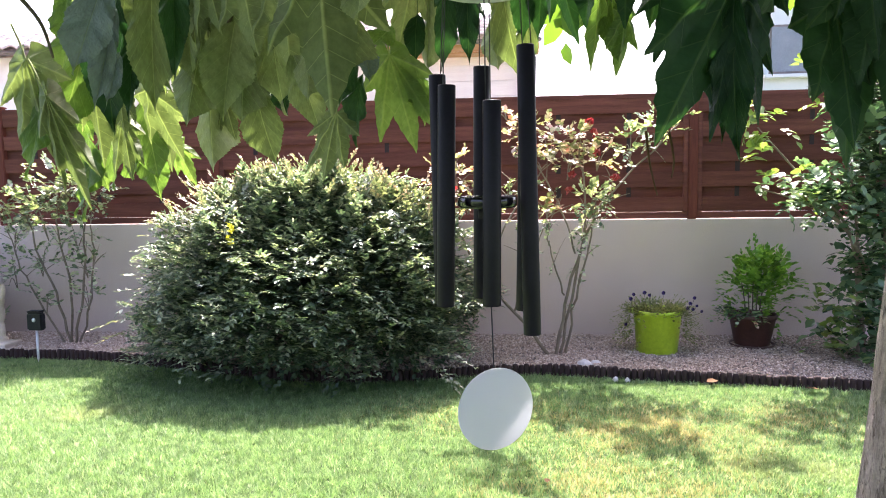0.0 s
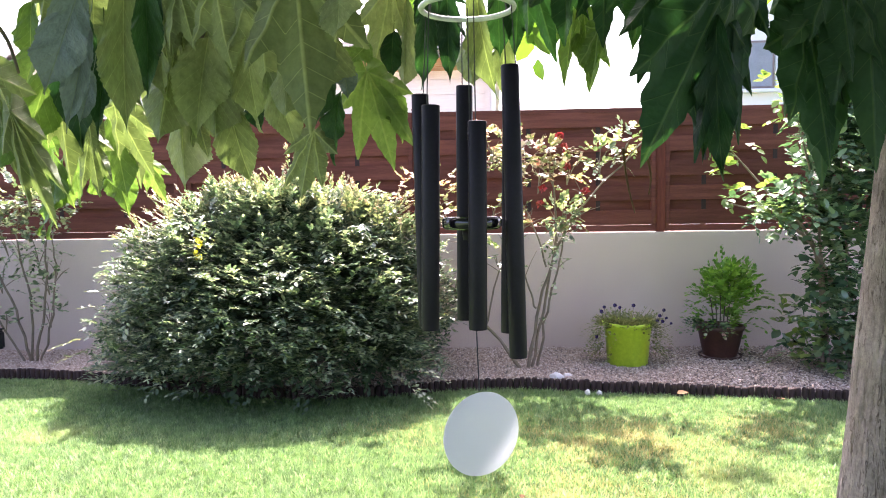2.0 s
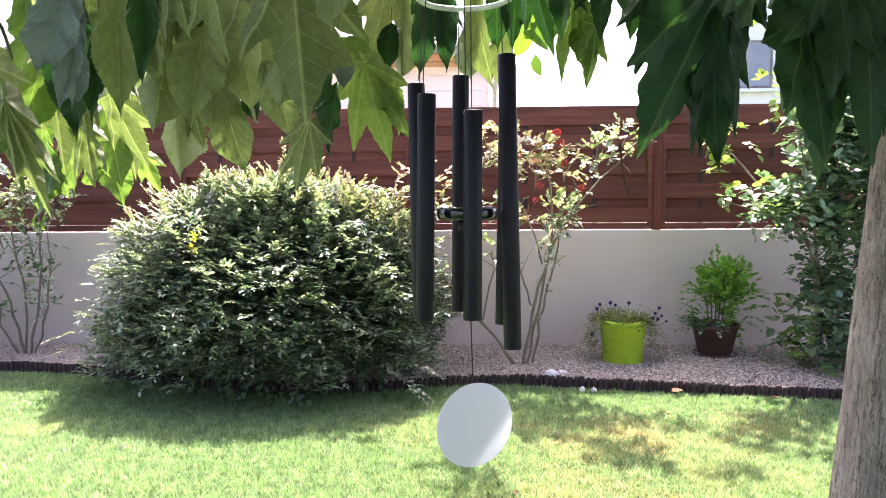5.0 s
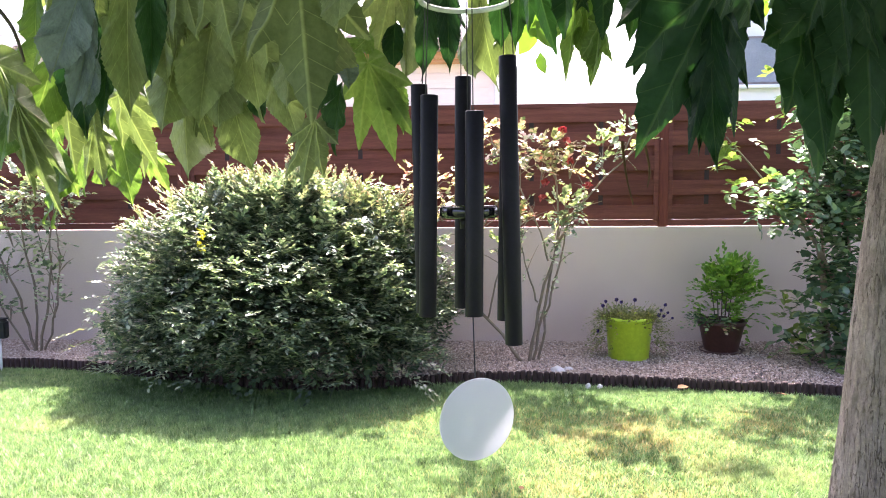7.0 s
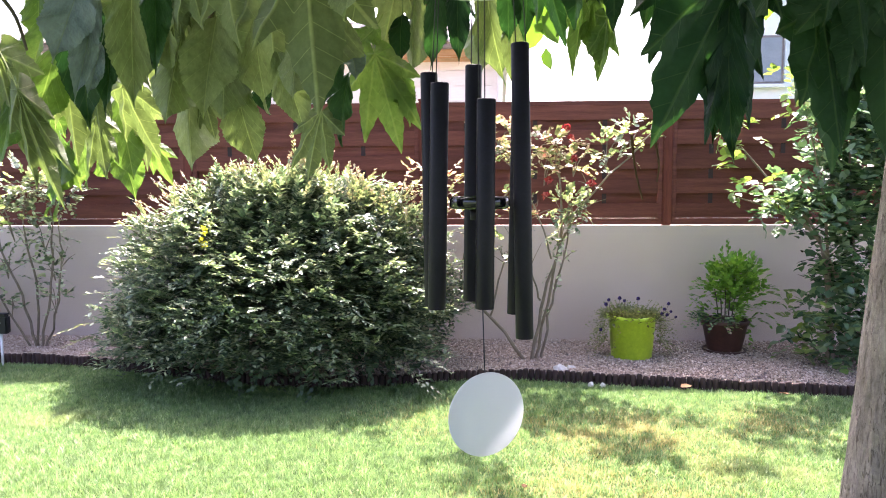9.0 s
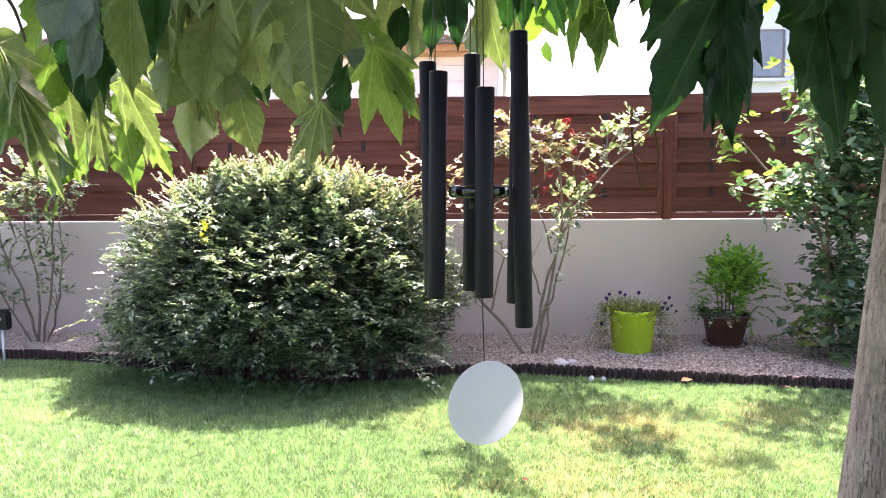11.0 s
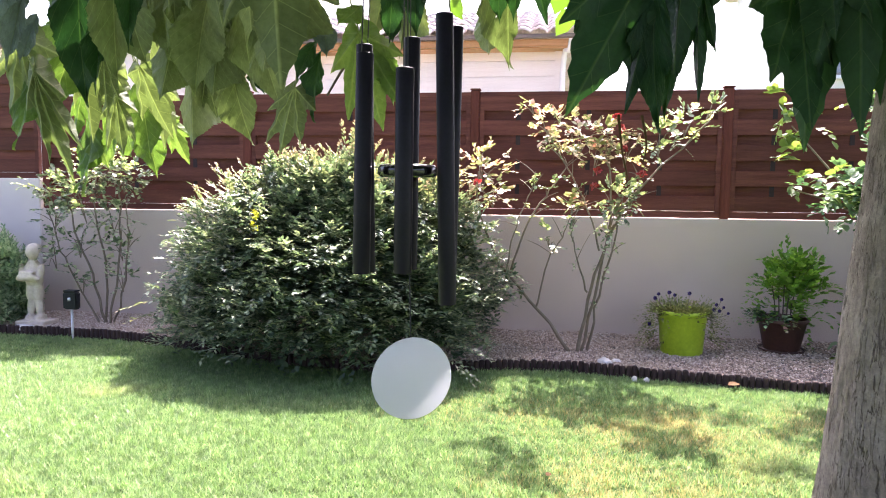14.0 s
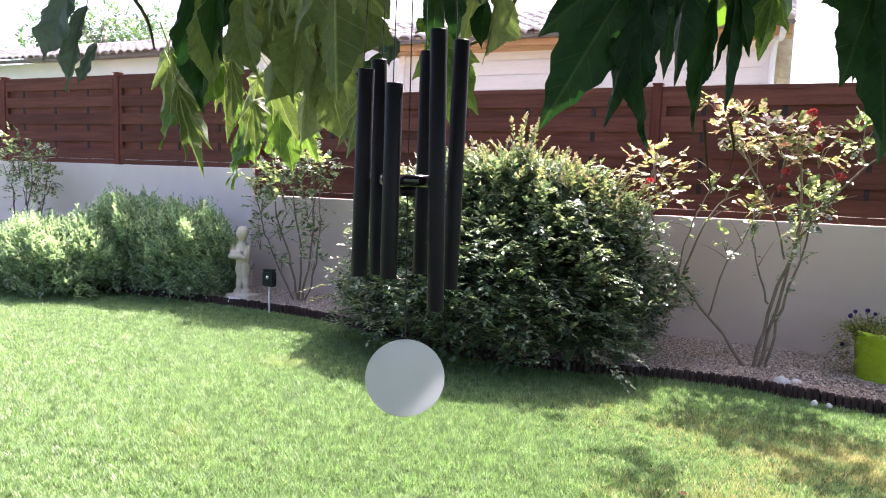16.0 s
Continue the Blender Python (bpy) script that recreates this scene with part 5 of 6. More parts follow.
def palm_leaf(lobes, body, bend, pleat, seed, mat):
    """A deeply cut palmate blade: lobes as (degrees, length, half width), each toothed, folded along its rib and pointed."""
    rng = np.random.default_rng(seed)
    th = np.radians(np.linspace(-168, 168, 225))
    R = body * (1 - 0.35 * np.abs(th) / math.pi)
    rib, best = np.zeros_like(th), np.full_like(th, -1.0)
    u = np.linspace(0.02, 1, 60)
    for deg, ln, hw in lobes:
        deg = deg + rng.normal(0, 3)
        ln = ln * rng.uniform(0.92, 1.08)
        w = hw * np.interp(u, (0, 0.2, 0.45, 0.62, 0.78, 0.9, 1), (0.55, 0.8, 1.0, 0.86, 0.52, 0.2, 0.0))
        w = w * (1 - 0.24 * ((u * 7.5 + rng.uniform(0, 1)) % 1) * (u > 0.25))
        d, r = np.arctan2(w, u * ln), np.hypot(w, u * ln)
        d = np.minimum.accumulate(d)
        one = np.interp(np.abs(th - math.radians(deg)), d[::-1], r[::-1], right=0.0)
        near = np.exp(-np.abs(th - math.radians(deg)) * 3)
        rib = np.where(near > best, math.radians(deg), rib)
        best = np.maximum(best, near)
        R = np.maximum(R, one)
    s = np.linspace(0, 1, 13)
    TH, S = np.meshgrid(th, s, indexing="ij")
    r = R[:, None] * S
    dev = np.abs(TH - rib[:, None])
    X, Y = r * np.sin(TH), r * np.cos(TH)
    across, along = r * np.sin(np.minimum(dev, 1.2)), r * np.cos(np.minimum(dev, 1.2))
    Z = -pleat * across - bend * np.clip(Y, 0, 2) ** 2 - 0.35 * X * X + 0.02 * np.sin(r * 21 + seed) * np.sin(TH * 3)
    Z -= 0.014 * np.abs(np.sin((along - 0.9 * across) * 6.5 * math.pi)) * np.clip(across * 10, 0, 1)
    uv = np.stack([0.5 + 0.5 * across, along], -1).reshape(-1, 2)
    X = X / (X.max() - X.min())
    return blade_mesh(np.stack([X, Y, Z], -1).reshape(-1, 3), uv, len(th), 13, mat)


HANGING = [(0, 1.0, 0.19), (24, 0.86, 0.15), (-25, 0.84, 0.15), (55, 0.55, 0.13), (-57, 0.52, 0.13)]
SPREAD = [(0, 1.0, 0.23), (33, 0.80, 0.19), (-35, 0.82, 0.19), (76, 0.56, 0.16), (-74, 0.60, 0.16), (122, 0.28, 0.12), (-120, 0.28, 0.12)]
BROAD = [(0, 1.0, 0.30), (30, 0.74, 0.24), (-32, 0.70, 0.24), (72, 0.50, 0.2), (-74, 0.52, 0.2)]
THREE = [(0, 1.0, 0.21), (30, 0.70, 0.14), (-34, 0.64, 0.14), (95, 0.28, 0.14), (-95, 0.26, 0.14)]
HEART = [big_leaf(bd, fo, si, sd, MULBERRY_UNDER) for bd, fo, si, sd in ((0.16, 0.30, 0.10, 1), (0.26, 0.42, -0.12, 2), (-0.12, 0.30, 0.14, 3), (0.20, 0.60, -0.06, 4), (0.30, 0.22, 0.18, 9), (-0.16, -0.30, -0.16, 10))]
# GREEN takes the backlit leaf colour, SHADED the shade-darkened one
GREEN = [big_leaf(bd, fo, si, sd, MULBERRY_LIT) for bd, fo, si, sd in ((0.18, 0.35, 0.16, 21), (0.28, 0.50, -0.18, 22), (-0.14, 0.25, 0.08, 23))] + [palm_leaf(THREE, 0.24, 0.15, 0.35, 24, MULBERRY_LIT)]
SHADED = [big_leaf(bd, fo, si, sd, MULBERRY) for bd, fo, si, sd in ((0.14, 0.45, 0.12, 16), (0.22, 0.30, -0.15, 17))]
# leaves that carry the painted sky sheen
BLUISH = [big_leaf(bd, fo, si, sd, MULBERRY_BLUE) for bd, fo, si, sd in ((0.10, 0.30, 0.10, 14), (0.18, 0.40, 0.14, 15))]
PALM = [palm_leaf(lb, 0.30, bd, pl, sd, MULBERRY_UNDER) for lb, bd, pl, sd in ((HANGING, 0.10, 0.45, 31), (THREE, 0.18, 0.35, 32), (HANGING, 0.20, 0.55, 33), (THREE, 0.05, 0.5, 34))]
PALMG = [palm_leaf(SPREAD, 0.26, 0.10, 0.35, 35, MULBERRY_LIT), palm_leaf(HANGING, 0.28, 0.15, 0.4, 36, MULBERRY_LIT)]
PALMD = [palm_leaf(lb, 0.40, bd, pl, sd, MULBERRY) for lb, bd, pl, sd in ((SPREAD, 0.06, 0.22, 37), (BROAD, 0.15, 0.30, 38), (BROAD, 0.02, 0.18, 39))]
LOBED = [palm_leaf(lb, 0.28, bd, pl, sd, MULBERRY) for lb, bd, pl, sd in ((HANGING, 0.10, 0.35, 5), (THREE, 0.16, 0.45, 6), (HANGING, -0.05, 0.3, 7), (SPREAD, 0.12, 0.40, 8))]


def leaf(kinds, base, tip, width, facing):
    """Hangs one leaf on the tree, from the blade's base to its tip."""
    b, t = Vector(base), Vector(tip)
    y = t - b
    length = y.length
    y.normalize()
    x = y.cross(facing).normalized()
    z = x.cross(y)
    m = Matrix((x, y, z)).transposed().to_4x4()
    m.translation = b - Vector(tree.location)
    ob = part("leaf", random.choice(kinds), None, tree)
    ob.matrix_basis = m @ Matrix.Diagonal((length * width, length, length, 1))


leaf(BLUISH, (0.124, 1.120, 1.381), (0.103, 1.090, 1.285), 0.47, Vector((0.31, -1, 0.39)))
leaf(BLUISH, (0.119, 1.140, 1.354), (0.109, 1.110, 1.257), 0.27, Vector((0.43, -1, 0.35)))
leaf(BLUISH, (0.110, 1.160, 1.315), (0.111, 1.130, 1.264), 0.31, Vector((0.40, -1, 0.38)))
leaf(GREEN, (-0.471, 2.000, 1.626), (-0.476, 1.970, 1.493), 0.54, Vector((-0.15, -1, 0.35)))
leaf(GREEN, (-0.425, 1.950, 1.525), (-0.481, 1.920, 1.404), 0.63, Vector((-0.24, -1, 0.24)))
leaf(GREEN, (-0.381, 1.900, 1.474), (-0.422, 1.870, 1.271), 0.48, Vector((0.30, -1, 0.35)))
leaf(GREEN, (-0.413, 1.800, 1.377), (-0.404, 1.770, 1.203), 0.35, Vector((-0.23, -1, 0.47)))
leaf(PALM, (-0.365, 1.750, 1.362), (-0.285, 1.720, 1.158), 0.37, Vector((0.16, -1, 0.29)))
leaf(GREEN, (-0.567, 2.200, 1.374), (-0.525, 2.170, 1.108), 0.32, Vector((-0.54, -1, 0.27)))
leaf(GREEN, (-0.525, 2.200, 1.346), (-0.462, 2.170, 1.184), 0.36, Vector((-0.27, -1, 0.34)))
leaf(GREEN, (-0.546, 2.150, 1.388), (-0.559, 2.120, 1.254), 0.55, Vector((-0.04, -1, 0.41)))
leaf(PALM, (-0.431, 2.100, 1.419), (-0.421, 2.070, 1.261), 0.57, Vector((0.16, -1, 0.40)))
leaf(PALM, (-0.364, 1.900, 1.424), (-0.338, 1.870, 1.242), 0.52, Vector((-0.17, -1, 0.32)))
leaf(SHADED, (-0.088, 1.560, 1.436), (-0.092, 1.530, 1.287), 0.23, Vector((0.26, -1, 0.41)))
leaf(PALM, (-0.252, 1.800, 1.416), (-0.237, 1.770, 1.266), 0.44, Vector((-0.16, -1, 0.42)))
leaf(HEART, (-0.024, 1.500, 1.499), (-0.022, 1.470, 1.298), 0.32, Vector((0.41, -1, 0.34)))
leaf(SHADED, (0.028, 1.450, 1.486), (0.043, 1.420, 1.331), 0.25, Vector((0.52, -1, 0.48)))
leaf(SHADED, (0.044, 1.480, 1.503), (0.005, 1.450, 1.353), 0.22, Vector((0.02, -1, 0.26)))
leaf(PALM, (-0.300, 2.000, 1.409), (-0.222, 1.970, 1.254), 0.60, Vector((-0.37, -1, 0.42)))
leaf(GREEN, (-0.368, 2.100, 1.399), (-0.314, 2.070, 1.196), 0.46, Vector((0.48, -1, 0.24)))
leaf(PALM, (-0.310, 2.100, 1.391), (-0.292, 2.070, 1.216), 0.49, Vector((0.21, -1, 0.36)))
leaf(HEART, (-0.061, 1.750, 1.458), (-0.087, 1.720, 1.288), 0.53, Vector((0.25, -1, 0.09)))
leaf(HEART, (0.019, 1.700, 1.474), (-0.005, 1.670, 1.304), 0.57, Vector((0.31, -1, 0.29)))
leaf(HEART, (-0.112, 1.890, 1.418), (-0.096, 1.860, 1.209), 0.40, Vector((0.18, -1, 0.21)))
leaf(PALM, (-0.088, 1.900, 1.375), (-0.056, 1.870, 1.289), 0.81, Vector((0.14, -1, 0.39)))
leaf(HEART, (0.017, 1.750, 1.437), (0.016, 1.720, 1.292), 0.54, Vector((0.15, -1, 0.36)))
leaf(HEART, (0.084, 1.700, 1.496), (0.077, 1.670, 1.318), 0.50, Vector((-0.52, -1, 0.08)))
leaf(HEART, (0.016, 1.790, 1.384), (0.050, 1.760, 1.227), 0.49, Vector((-0.06, -1, 0.33)))
leaf(SHADED, (0.043, 1.850, 1.398), (0.065, 1.820, 1.324), 0.60, Vector((-0.31, -1, 0.34)))
leaf(HEART, (0.146, 1.600, 1.397), (0.194, 1.570, 1.277), 0.45, Vector((0.14, -1, 0.02)))
leaf(PALM, (0.218, 1.500, 1.512), (0.236, 1.470, 1.295), 0.83, Vector((-0.03, -1, 0.11)))
leaf(HEART, (0.275, 1.500, 1.511), (0.289, 1.470, 1.399), 0.61, Vector((-0.49, -1, 0.07)))
leaf(PALM, (0.141, 1.600, 1.538), (0.147, 1.570, 1.364), 0.74, Vector((-0.20, -1, 0.09)))
leaf(PALM, (0.061, 1.620, 1.546), (0.087, 1.590, 1.400), 0.90, Vector((-0.34, -1, 0.02)))
leaf(PALM, (-0.015, 1.660, 1.552), (0.017, 1.630, 1.427), 0.84, Vector((-0.04, -1, 0.19)))
leaf(HEART, (0.190, 1.580, 1.430), (0.182, 1.550, 1.304), 0.49, Vector((0.12, -1, 0.30)))
leaf(HEART, (0.244, 1.550, 1.455), (0.252, 1.520, 1.332), 0.51, Vector((-0.29, -1, 0.45)))
leaf(HEART, (-0.063, 1.720, 1.505), (-0.084, 1.690, 1.376), 0.55, Vector((-0.55, -1, 0.20)))
leaf(PALM, (0.217, 1.590, 1.300), (0.192, 1.560, 1.189), 0.78, Vector((-0.24, -1, 0.21)))
leaf(SHADED, (0.260, 1.600, 1.365), (0.235, 1.570, 1.253), 0.38, Vector((-0.42, -1, 0.42)))
leaf(SHADED, (0.250, 1.600, 1.375), (0.221, 1.570, 1.317), 0.50, Vector((-0.14, -1, 0.02)))
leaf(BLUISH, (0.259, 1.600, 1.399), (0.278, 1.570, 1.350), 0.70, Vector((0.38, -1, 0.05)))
leaf(PALMG, (0.276, 1.750, 1.416), (0.316, 1.720, 1.241), 0.75, Vector((0.05, -1, 0.17)))
leaf(GREEN, (0.280, 1.750, 1.466), (0.248, 1.720, 1.418), 0.81, Vector((0.09, -1, 0.48)))
leaf(GREEN, (0.288, 1.780, 1.413), (0.344, 1.750, 1.302), 0.41, Vector((0.35, -1, 0.21)))
leaf(PALM, (0.304, 1.900, 1.606), (0.270, 1.870, 1.434), 0.60, Vector((0.34, -1, 0.32)))
leaf(HEART, (0.332, 1.900, 1.589), (0.331, 1.870, 1.377), 0.26, Vector((-0.14, -1, 0.07)))
leaf(SHADED, (0.307, 1.900, 1.520), (0.303, 1.870, 1.431), 0.57, Vector((0.11, -1, 0.28)))
leaf(SHADED, (0.399, 1.500, 1.485), (0.400, 1.470, 1.347), 0.30, Vector((0.50, -1, 0.48)))
leaf(SHADED, (0.427, 1.500, 1.484), (0.430, 1.470, 1.354), 0.28, Vector((0.12, -1, 0.18)))
leaf(LOBED, (0.411, 1.550, 1.515), (0.414, 1.500, 1.400), 0.78, Vector((0.43, -1, 0.00)))
leaf(HEART, (0.467, 2.200, 1.685), (0.489, 2.170, 1.429), 0.32, Vector((-0.43, -1, 0.28)))
leaf(HEART, (0.455, 2.300, 1.612), (0.451, 2.270, 1.456), 0.45, Vector((0.13, -1, 0.07)))
leaf(SHADED, (0.509, 1.900, 1.612), (0.512, 1.870, 1.463), 0.37, Vector((0.14, -1, 0.45)))
leaf(SHADED, (0.546, 1.900, 1.600), (0.539, 1.870, 1.458), 0.35, Vector((-0.14, -1, 0.22)))
leaf(LOBED, (0.562, 1.800, 1.599), (0.594, 1.750, 1.431), 0.57, Vector((-0.30, -1, 0.15)))
leaf(PALMG, (0.746, 2.600, 1.772), (0.721, 2.570, 1.503), 0.56, Vector((0.52, -1, 0.19)))
leaf(GREEN, (0.814, 2.600, 1.676), (0.808, 2.570, 1.487), 0.56, Vector((0.51, -1, 0.46)))
leaf(GREEN, (0.779, 2.650, 1.769), (0.789, 2.620, 1.523), 0.39, Vector((0.11, -1, 0.13)))
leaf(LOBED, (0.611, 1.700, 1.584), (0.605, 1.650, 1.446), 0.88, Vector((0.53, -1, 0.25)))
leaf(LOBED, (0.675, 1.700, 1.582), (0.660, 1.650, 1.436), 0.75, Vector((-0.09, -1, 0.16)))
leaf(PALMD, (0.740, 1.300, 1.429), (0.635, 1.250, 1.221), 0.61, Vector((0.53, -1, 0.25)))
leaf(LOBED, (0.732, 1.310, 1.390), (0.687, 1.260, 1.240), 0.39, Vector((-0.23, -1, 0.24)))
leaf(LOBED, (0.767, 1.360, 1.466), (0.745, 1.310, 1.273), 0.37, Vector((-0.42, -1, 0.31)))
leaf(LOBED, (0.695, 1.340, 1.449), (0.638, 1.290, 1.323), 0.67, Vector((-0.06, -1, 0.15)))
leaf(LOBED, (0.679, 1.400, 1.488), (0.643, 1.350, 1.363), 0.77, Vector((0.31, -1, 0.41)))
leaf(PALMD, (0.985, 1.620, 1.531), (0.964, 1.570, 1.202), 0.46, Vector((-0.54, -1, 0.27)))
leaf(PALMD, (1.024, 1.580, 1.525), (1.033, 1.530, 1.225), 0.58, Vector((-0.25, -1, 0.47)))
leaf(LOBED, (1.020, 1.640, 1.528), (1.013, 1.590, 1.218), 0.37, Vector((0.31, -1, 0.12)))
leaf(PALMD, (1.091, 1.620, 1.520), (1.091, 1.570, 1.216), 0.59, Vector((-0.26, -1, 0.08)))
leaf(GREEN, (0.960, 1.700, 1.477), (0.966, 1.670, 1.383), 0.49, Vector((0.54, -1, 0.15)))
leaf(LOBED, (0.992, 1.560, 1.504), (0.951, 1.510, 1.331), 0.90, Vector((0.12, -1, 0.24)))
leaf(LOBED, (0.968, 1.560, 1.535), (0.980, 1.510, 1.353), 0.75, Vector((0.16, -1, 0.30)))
leaf(PALM, (-0.080, 1.880, 1.561), (-0.059, 1.850, 1.376), 0.65, Vector((0.27, -1, 0.06)))
leaf(HEART, (-0.272, 1.930, 1.617), (-0.238, 1.900, 1.448), 0.50, Vector((0.29, -1, 0.15)))
leaf(PALM, (-0.044, 1.700, 1.572), (-0.034, 1.670, 1.435), 0.55, Vector((0.04, -1, 0.17)))
leaf(HEART, (-0.187, 1.900, 1.543), (-0.163, 1.870, 1.416), 0.66, Vector((-0.22, -1, 0.26)))
leaf(PALM, (-0.028, 1.750, 1.603), (-0.046, 1.720, 1.440), 0.47, Vector((-0.04, -1, 0.18)))
leaf(HEART, (0.036, 1.830, 1.527), (0.029, 1.800, 1.349), 0.58, Vector((0.27, -1, 0.30)))
leaf(PALM, (-0.219, 1.920, 1.545), (-0.200, 1.890, 1.353), 0.48, Vector((-0.51, -1, 0.13)))
leaf(HEART, (-0.106, 1.780, 1.608), (-0.114, 1.750, 1.498), 0.89, Vector((-0.05, -1, 0.46)))
leaf(PALM, (-0.265, 1.900, 1.579), (-0.264, 1.870, 1.439), 0.72, Vector((0.43, -1, 0.27)))
leaf(HEART, (-0.193, 1.940, 1.616), (-0.172, 1.910, 1.492), 0.65, Vector((-0.53, -1, 0.39)))
leaf(PALM, (-0.012, 1.790, 1.521), (-0.031, 1.760, 1.361), 0.59, Vector((-0.08, -1, 0.29)))
leaf(HEART, (-0.182, 1.750, 1.616), (-0.189, 1.720, 1.447), 0.60, Vector((0.23, -1, 0.32)))
leaf(PALM, (0.021, 1.830, 1.518), (0.019, 1.800, 1.384), 0.81, Vector((-0.02, -1, 0.46)))
leaf(HEART, (-0.140, 1.710, 1.516), (-0.117, 1.680, 1.359), 0.68, Vector((-0.13, -1, 0.20)))
leaf(PALM, (-0.177, 1.780, 1.588), (-0.164, 1.750, 1.417), 0.66, Vector((0.39, -1, 0.10)))
leaf(HEART, (-0.034, 1.720, 1.569), (-0.035, 1.690, 1.457), 0.66, Vector((-0.22, -1, 0.42)))
leaf(PALM, (-0.091, 1.950, 1.541), (-0.103, 1.920, 1.419), 0.87, Vector((-0.48, -1, 0.42)))
leaf(HEART, (-0.108, 1.810, 1.609), (-0.096, 1.780, 1.441), 0.55, Vector((0.21, -1, 0.22)))
leaf(PALM, (-0.442, 2.020, 1.693), (-0.459, 1.990, 1.556), 0.64, Vector((-0.24, -1, 0.39)))
leaf(HEART, (-0.151, 1.650, 1.565), (-0.133, 1.620, 1.448), 0.67, Vector((0.45, -1, 0.07)))
leaf(PALM, (-0.477, 2.100, 1.727), (-0.479, 2.070, 1.585), 0.89, Vector((-0.02, -1, 0.27)))
leaf(HEART, (-0.222, 1.840, 1.673), (-0.212, 1.810, 1.541), 0.65, Vector((-0.00, -1, 0.17)))
leaf(PALM, (-0.425, 2.080, 1.796), (-0.423, 2.050, 1.629), 0.68, Vector((-0.38, -1, 0.29)))
leaf(HEART, (-0.362, 1.990, 1.742), (-0.376, 1.960, 1.617), 0.93, Vector((0.34, -1, 0.03)))
leaf(GREEN, (-0.535, 2.200, 1.322), (-0.563, 2.170, 1.115), 0.35, Vector((-0.30, -1, 0.41)))
leaf(GREEN, (-0.562, 2.200, 1.293), (-0.497, 2.170, 1.195), 0.61, Vector((0.32, -1, 0.33)))
leaf(GREEN, (-0.467, 2.200, 1.289), (-0.419, 2.170, 1.213), 0.80, Vector((-0.52, -1, 0.36)))
leaf(GREEN, (-0.426, 2.200, 1.307), (-0.358, 2.170, 1.174), 0.50, Vector((0.53, -1, 0.50)))
leaf(GREEN, (-0.316, 2.150, 1.302), (-0.249, 2.120, 1.201), 0.55, Vector((0.22, -1, 0.02)))
leaf(PALM, (-0.360, 2.000, 1.345), (-0.331, 1.970, 1.199), 0.58, Vector((0.38, -1, 0.11)))
leaf(LOBED, (0.697, 1.340, 1.388), (0.701, 1.290, 1.257), 0.37, Vector((0.16, -1, 0.48)))
leaf(LOBED, (0.732, 1.440, 1.416), (0.738, 1.390, 1.292), 0.33, Vector((0.23, -1, 0.07)))
leaf(SHADED, (0.782, 1.460, 1.406), (0.749, 1.430, 1.238), 0.19, Vector((-0.23, -1, 0.46)))
leaf(LOBED, (0.799, 1.470, 1.415), (0.786, 1.420, 1.267), 0.30, Vector((-0.39, -1, 0.31)))
leaf(HEART, (0.521, 2.000, 1.553), (0.521, 1.970, 1.391), 0.29, Vector((-0.09, -1, 0.08)))
leaf(PALMD, (0.955, 1.600, 1.447), (0.969, 1.550, 1.227), 0.57, Vector((0.13, -1, 0.02)))
leaf(SHADED, (0.724, 1.300, 1.387), (0.715, 1.270, 1.210), 0.26, Vector((-0.47, -1, 0.03)))
leaf(PALM, (-0.436, 1.800, 1.439), (-0.382, 1.770, 1.236), 0.68, Vector((0.08, -1, 0.37)))
leaf(SHADED, (-0.154, 1.600, 1.538), (-0.148, 1.570, 1.278), 0.34, Vector((0.42, -1, 0.07)))

# dry stalks and a bare twig among the leaves
for pts in ([(-0.389, 0.110, 1.282), (-0.381, 0.110, 1.219), (-0.369, 0.100, 1.163)], [(-0.348, 0.110, 1.281), (-0.338, 0.110, 1.230), (-0.344, 0.100, 1.196)]):
    part("dry_stalk", tubes("dry_stalk", [(curve_pts(pts, 8), np.linspace(0.0028, 0.0012, 8))], DRY, 6), None, tree)
part("twig", tubes("twig", [(curve_pts([(-1.393, -0.190, 1.489), (-1.356, -0.190, 1.443), (-1.339, -0.190, 1.390)], 10), np.linspace(0.004, 0.002, 10))], TWIG, 6), None, tree)

# canopy leaves close above the view
rng = np.random.default_rng(77)
for k in range(190):
    shade = k < 130
    x = rng.uniform(0.50, 1.75) if shade else rng.uniform(-0.75, 0.5)
    y = rng.uniform(1.0, 2.1) if shade else rng.uniform(1.05, 1.7)
    z = 1.25 + 0.30 * (y - 0.5) + rng.uniform(0.20, 0.75)
    if x < 0.62 - 0.62 * (y - 0.5) and not shade:
        continue
    if abs(x - 0.48) < 0.22 and abs((y - 1.3) * math.sin(SUN_ELEV) - (z - 0.93) * math.cos(SUN_ELEV)) < 0.3:
        continue
    ln = rng.uniform(0.12, 0.2)
    d = np.array([rng.normal(0, 0.35), rng.normal(-0.1, 0.35), -1.0])
    d = d / np.linalg.norm(d) * ln
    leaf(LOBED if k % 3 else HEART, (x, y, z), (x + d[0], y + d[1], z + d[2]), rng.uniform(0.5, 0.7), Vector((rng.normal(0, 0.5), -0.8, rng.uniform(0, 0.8))))

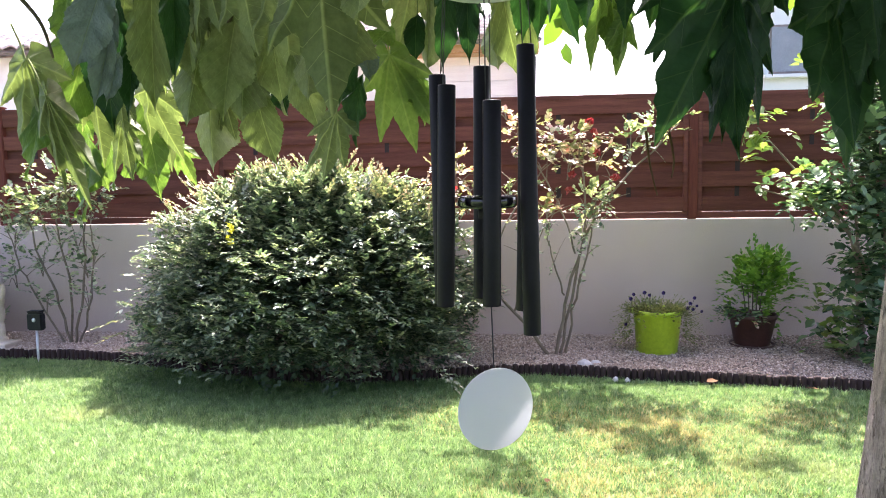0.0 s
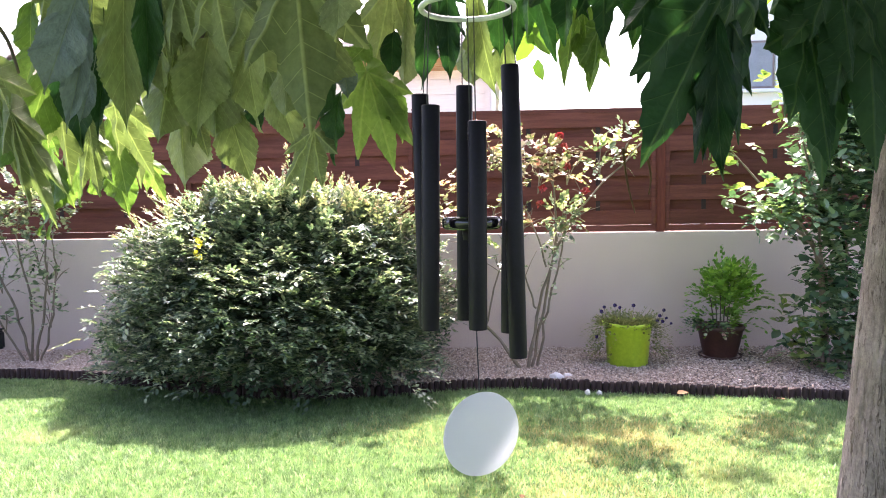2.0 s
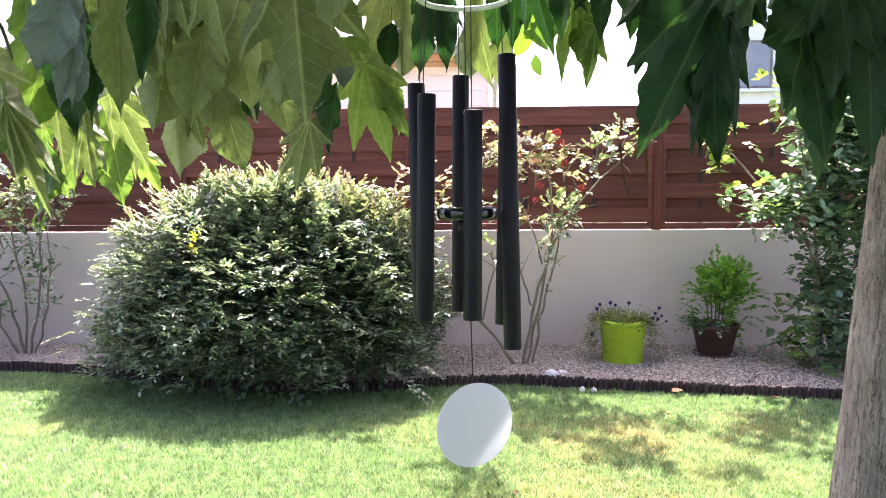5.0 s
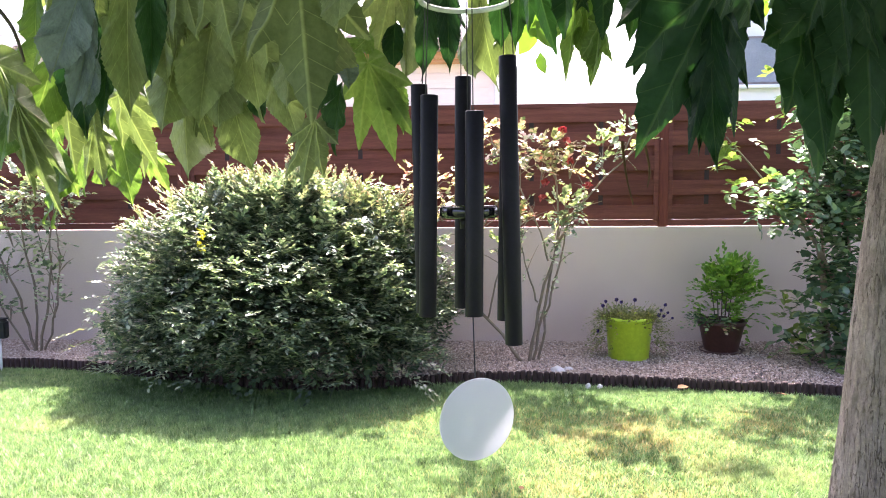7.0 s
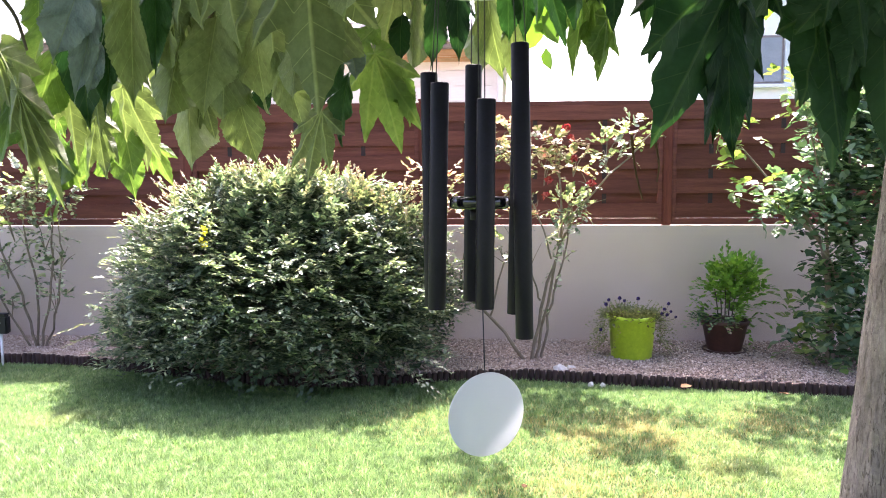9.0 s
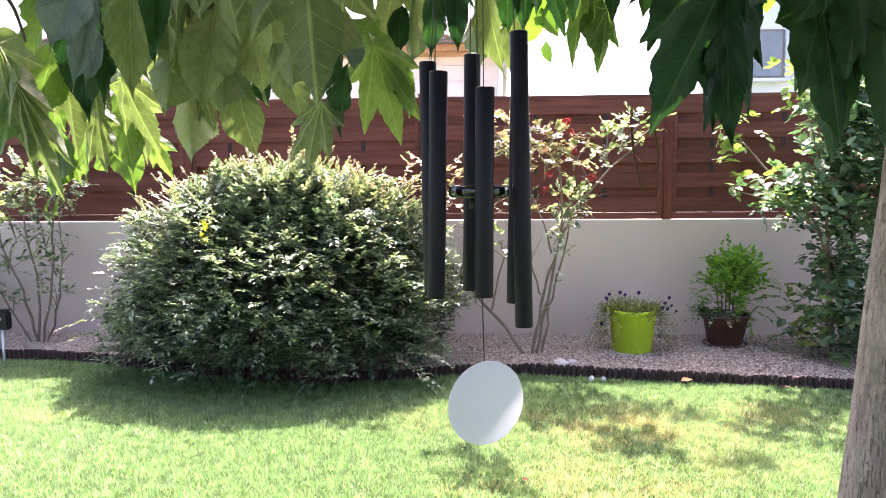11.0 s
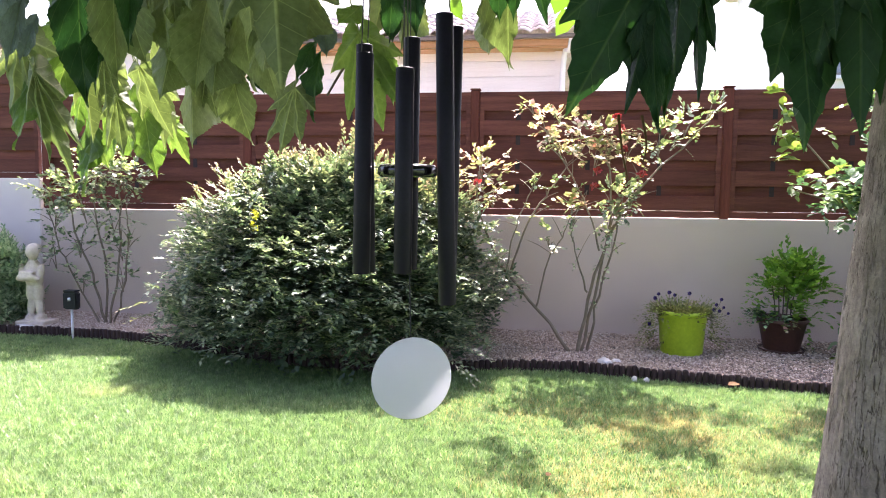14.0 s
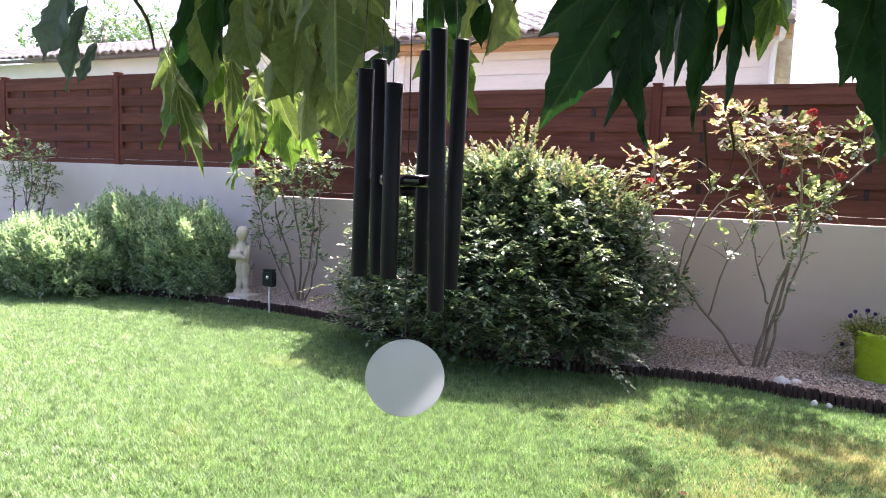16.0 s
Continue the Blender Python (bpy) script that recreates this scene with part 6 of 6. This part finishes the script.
# upper crown, joined; above the view, added to shade the leaves below
n = 3000
p = np.stack([rng.uniform(0.22, 2.8, n), rng.uniform(-0.4, 3.3, n), rng.uniform(2.05, 3.6, n)], -1) - np.array([1.07, 1.72, 0])
q = np.stack([rng.uniform(-1.6, 0.3, 380), rng.uniform(0.2, 1.95, 380), rng.uniform(2.05, 2.7, 380)], -1) - np.array([1.07, 1.72, 0])
# q2: added over and behind the camera to block sky light
q2 = np.stack([rng.uniform(-1.4, 3.0, 2600), rng.uniform(-2.6, 0.6, 2600), rng.uniform(2.0, 3.3, 2600)], -1) - np.array([1.07, 1.72, 0])
q4 = np.stack([rng.uniform(-0.10, 0.45, 70), rng.uniform(2.2, 2.95, 70), rng.uniform(2.42, 2.85, 70)], -1) - np.array([1.07, 1.72, 0])
q3 = np.stack([rng.uniform(0.0, 0.2, 12), rng.uniform(1.75, 2.1, 12), rng.uniform(2.1, 2.4, 12)], -1) - np.array([1.07, 1.72, 0])
p = np.concatenate([p, q, q2, q3, q4])
inside = ((p[:, 0] + 0.15) / 2.5) ** 2 + ((p[:, 1] + 1.15) / 3.1) ** 2 + ((p[:, 2] - 2.0) / 1.65) ** 2 < 1
p = p[inside]
# outer sprays above the view, set along the sun to dapple the lawn
for gx, gy, br, bn in ((0.77, 4.0, 0.06, 3), (0.71, 4.10, 0.05, 2), (0.93, 4.34, 0.05, 2), (0.93, 3.84, 0.04, 2), (1.14, 4.0, 0.04, 2), (1.20, 3.80, 0.04, 2), (1.29, 3.70, 0.04, 2), (1.94, 3.91, 0.06, 3), (2.06, 3.85, 0.06, 3),
                       (1.78, 3.55, 0.05, 2), (1.73, 3.79, 0.05, 2), (0.52, 3.33, 0.04, 2), (0.62, 3.33, 0.04, 2), (0.0, 3.85, 0.05, 1), (0.08, 3.63, 0.05, 1)):
    src = np.array((gx, gy, 0.03)) + np.array(sun_dir) * (3.47 / sun_dir.z)
    p = np.concatenate([p, src - np.array([1.124, 1.74, 0]) + rng.normal(0, br, (bn, 3)) * np.array([1, 1.2, 0.4])])
n = len(p)
# a gap cut in this foliage lets the sun fall on the chime's sail
gx, gy, gz = p[:, 0] + 1.10, p[:, 1] + 1.74, p[:, 2]
off_ray = np.abs((gy - 1.3) * math.sin(SUN_ELEV) - (gz - 0.93) * math.cos(SUN_ELEV))
p = p[~((np.abs(gx - 0.52) < 0.36) & (off_ray < 0.6))]
# extra unseen sprays that shade one large leaf
p = np.concatenate([p, np.array([0.17 - 1.124, 1.84 - 1.74, 2.16]) + rng.normal(0, 1, (9, 3)) * np.array([0.05, 0.07, 0.05])])
n = len(p)
v, f = sprays(p, rng.normal(0, 1, (n, 3)) + np.array([0, 0, -0.4]), np.full(n, 0.3), 5, 0.16, 1.1, rng, droop=0.3)
tagged(part("upper_crown", mesh_np("upper_crown", v, f, MULBERRY_FAR), None, tree), kind="stuff")

# ---- wind chime ----
CX, CY = 0.456, 1.308
chime = thing("wind_chime", CX, CY, 0.86, "wind chime of six black tubes with a pale round sail", "wind chime")
Z0 = 0.86


def ring(r, wire, n=64, w=10):
    bm = bmesh.new()
    rows = []
    for i in range(n):
        a = 2 * math.pi * i / n
        rows.append([bm.verts.new(((r + wire * math.cos(2 * math.pi * k / w)) * math.cos(a), (r + wire * math.cos(2 * math.pi * k / w)) * math.sin(a), wire * 0.9 * math.sin(2 * math.pi * k / w))) for k in range(w)])
    for i in range(n):
        for k in range(w):
            bm.faces.new((rows[i][k], rows[(i + 1) % n][k], rows[(i + 1) % n][(k + 1) % w], rows[i][(k + 1) % w])).smooth = True
    return bm


part("hoop", ring(0.051, 0.0035), CLEAR, chime, "clear plastic hanging hoop").location = (0, 0, 1.402 - Z0)
part("hanger", tubes("hanger", [(np.array([(0.051 * math.cos(a), 0.051 * math.sin(a), 1.402 - Z0), (0.012 * math.cos(a), 0.012 * math.sin(a), 1.62 - Z0), (0, 0, 1.85 - Z0)]), np.full(3, 0.0012)) for a in (0.5, 2.6, 4.7)], CORD, 5), None, chime)
# tubes clockwise, each a little shorter than the last
for ang, top, low, tip in ((-30, 1.335, 1.016, -1.2), (30, 1.333, 1.034, 1.0), (90, 1.326, 1.046, 0.5), (150, 1.312, 1.045, -0.8), (210, 1.292, 1.050, 1.0), (270, 1.272, 1.054, 0.4)):
    a = radians(ang + 8)
    x, y, ln = 0.056 * math.cos(a), 0.056 * math.sin(a), top - low
    bm = lathe([(0.0082, ln - 0.001), (0.0082, 0.0), (0.0096, 0.0), (0.0098, 0.001), (0.0098, ln - 0.001), (0.0094, ln), (0.0082, ln), (0.0, ln - 0.004)], 32)
    ob = part("tube", bm, BLACK, chime)
    ob.matrix_basis = pose(x, y, low - Z0, 0, tip, 0)
    part("cord", tubes("cord", [(np.array([(x, y, top - Z0 - 0.004), (x * 0.91, y * 0.91, 1.402 - Z0)]), np.full(2, 0.0007))], CORD, 5), None, chime)
part("striker", lathe([(0.0, 0.0), (0.030, 0.0), (0.0335, 0.003), (0.0335, 0.011), (0.031, 0.014), (0.0, 0.014)], 48), BLACK_GLOSS, chime, "round black striker").location = (0.002, -0.004, 1.158 - Z0)
part("striker_core", lathe([(0.0, -0.012), (0.010, -0.012), (0.011, 0.0), (0.0, 0.0)], 24), BLACK, chime).location = (0.002, -0.004, 1.158 - Z0)
part("center_cord", tubes("center_cord", [(np.array([(0, 0, 1.402 - Z0), (0.002, -0.004, 1.165 - Z0), (0.008, -0.01, 0.975 - Z0)]), np.full(3, 0.0008))], CORD, 5), None, chime)
sail = part("sail", lathe([(0.0, 0.0), (0.047, 0.0), (0.048, 0.0006), (0.048, 0.0012), (0.047, 0.0018), (0.0, 0.0018)], 64), SAIL, chime, "pale satin round sail")
sail.matrix_basis = pose(0.010, -0.012, 0.927 - Z0, 90, 0, 28)
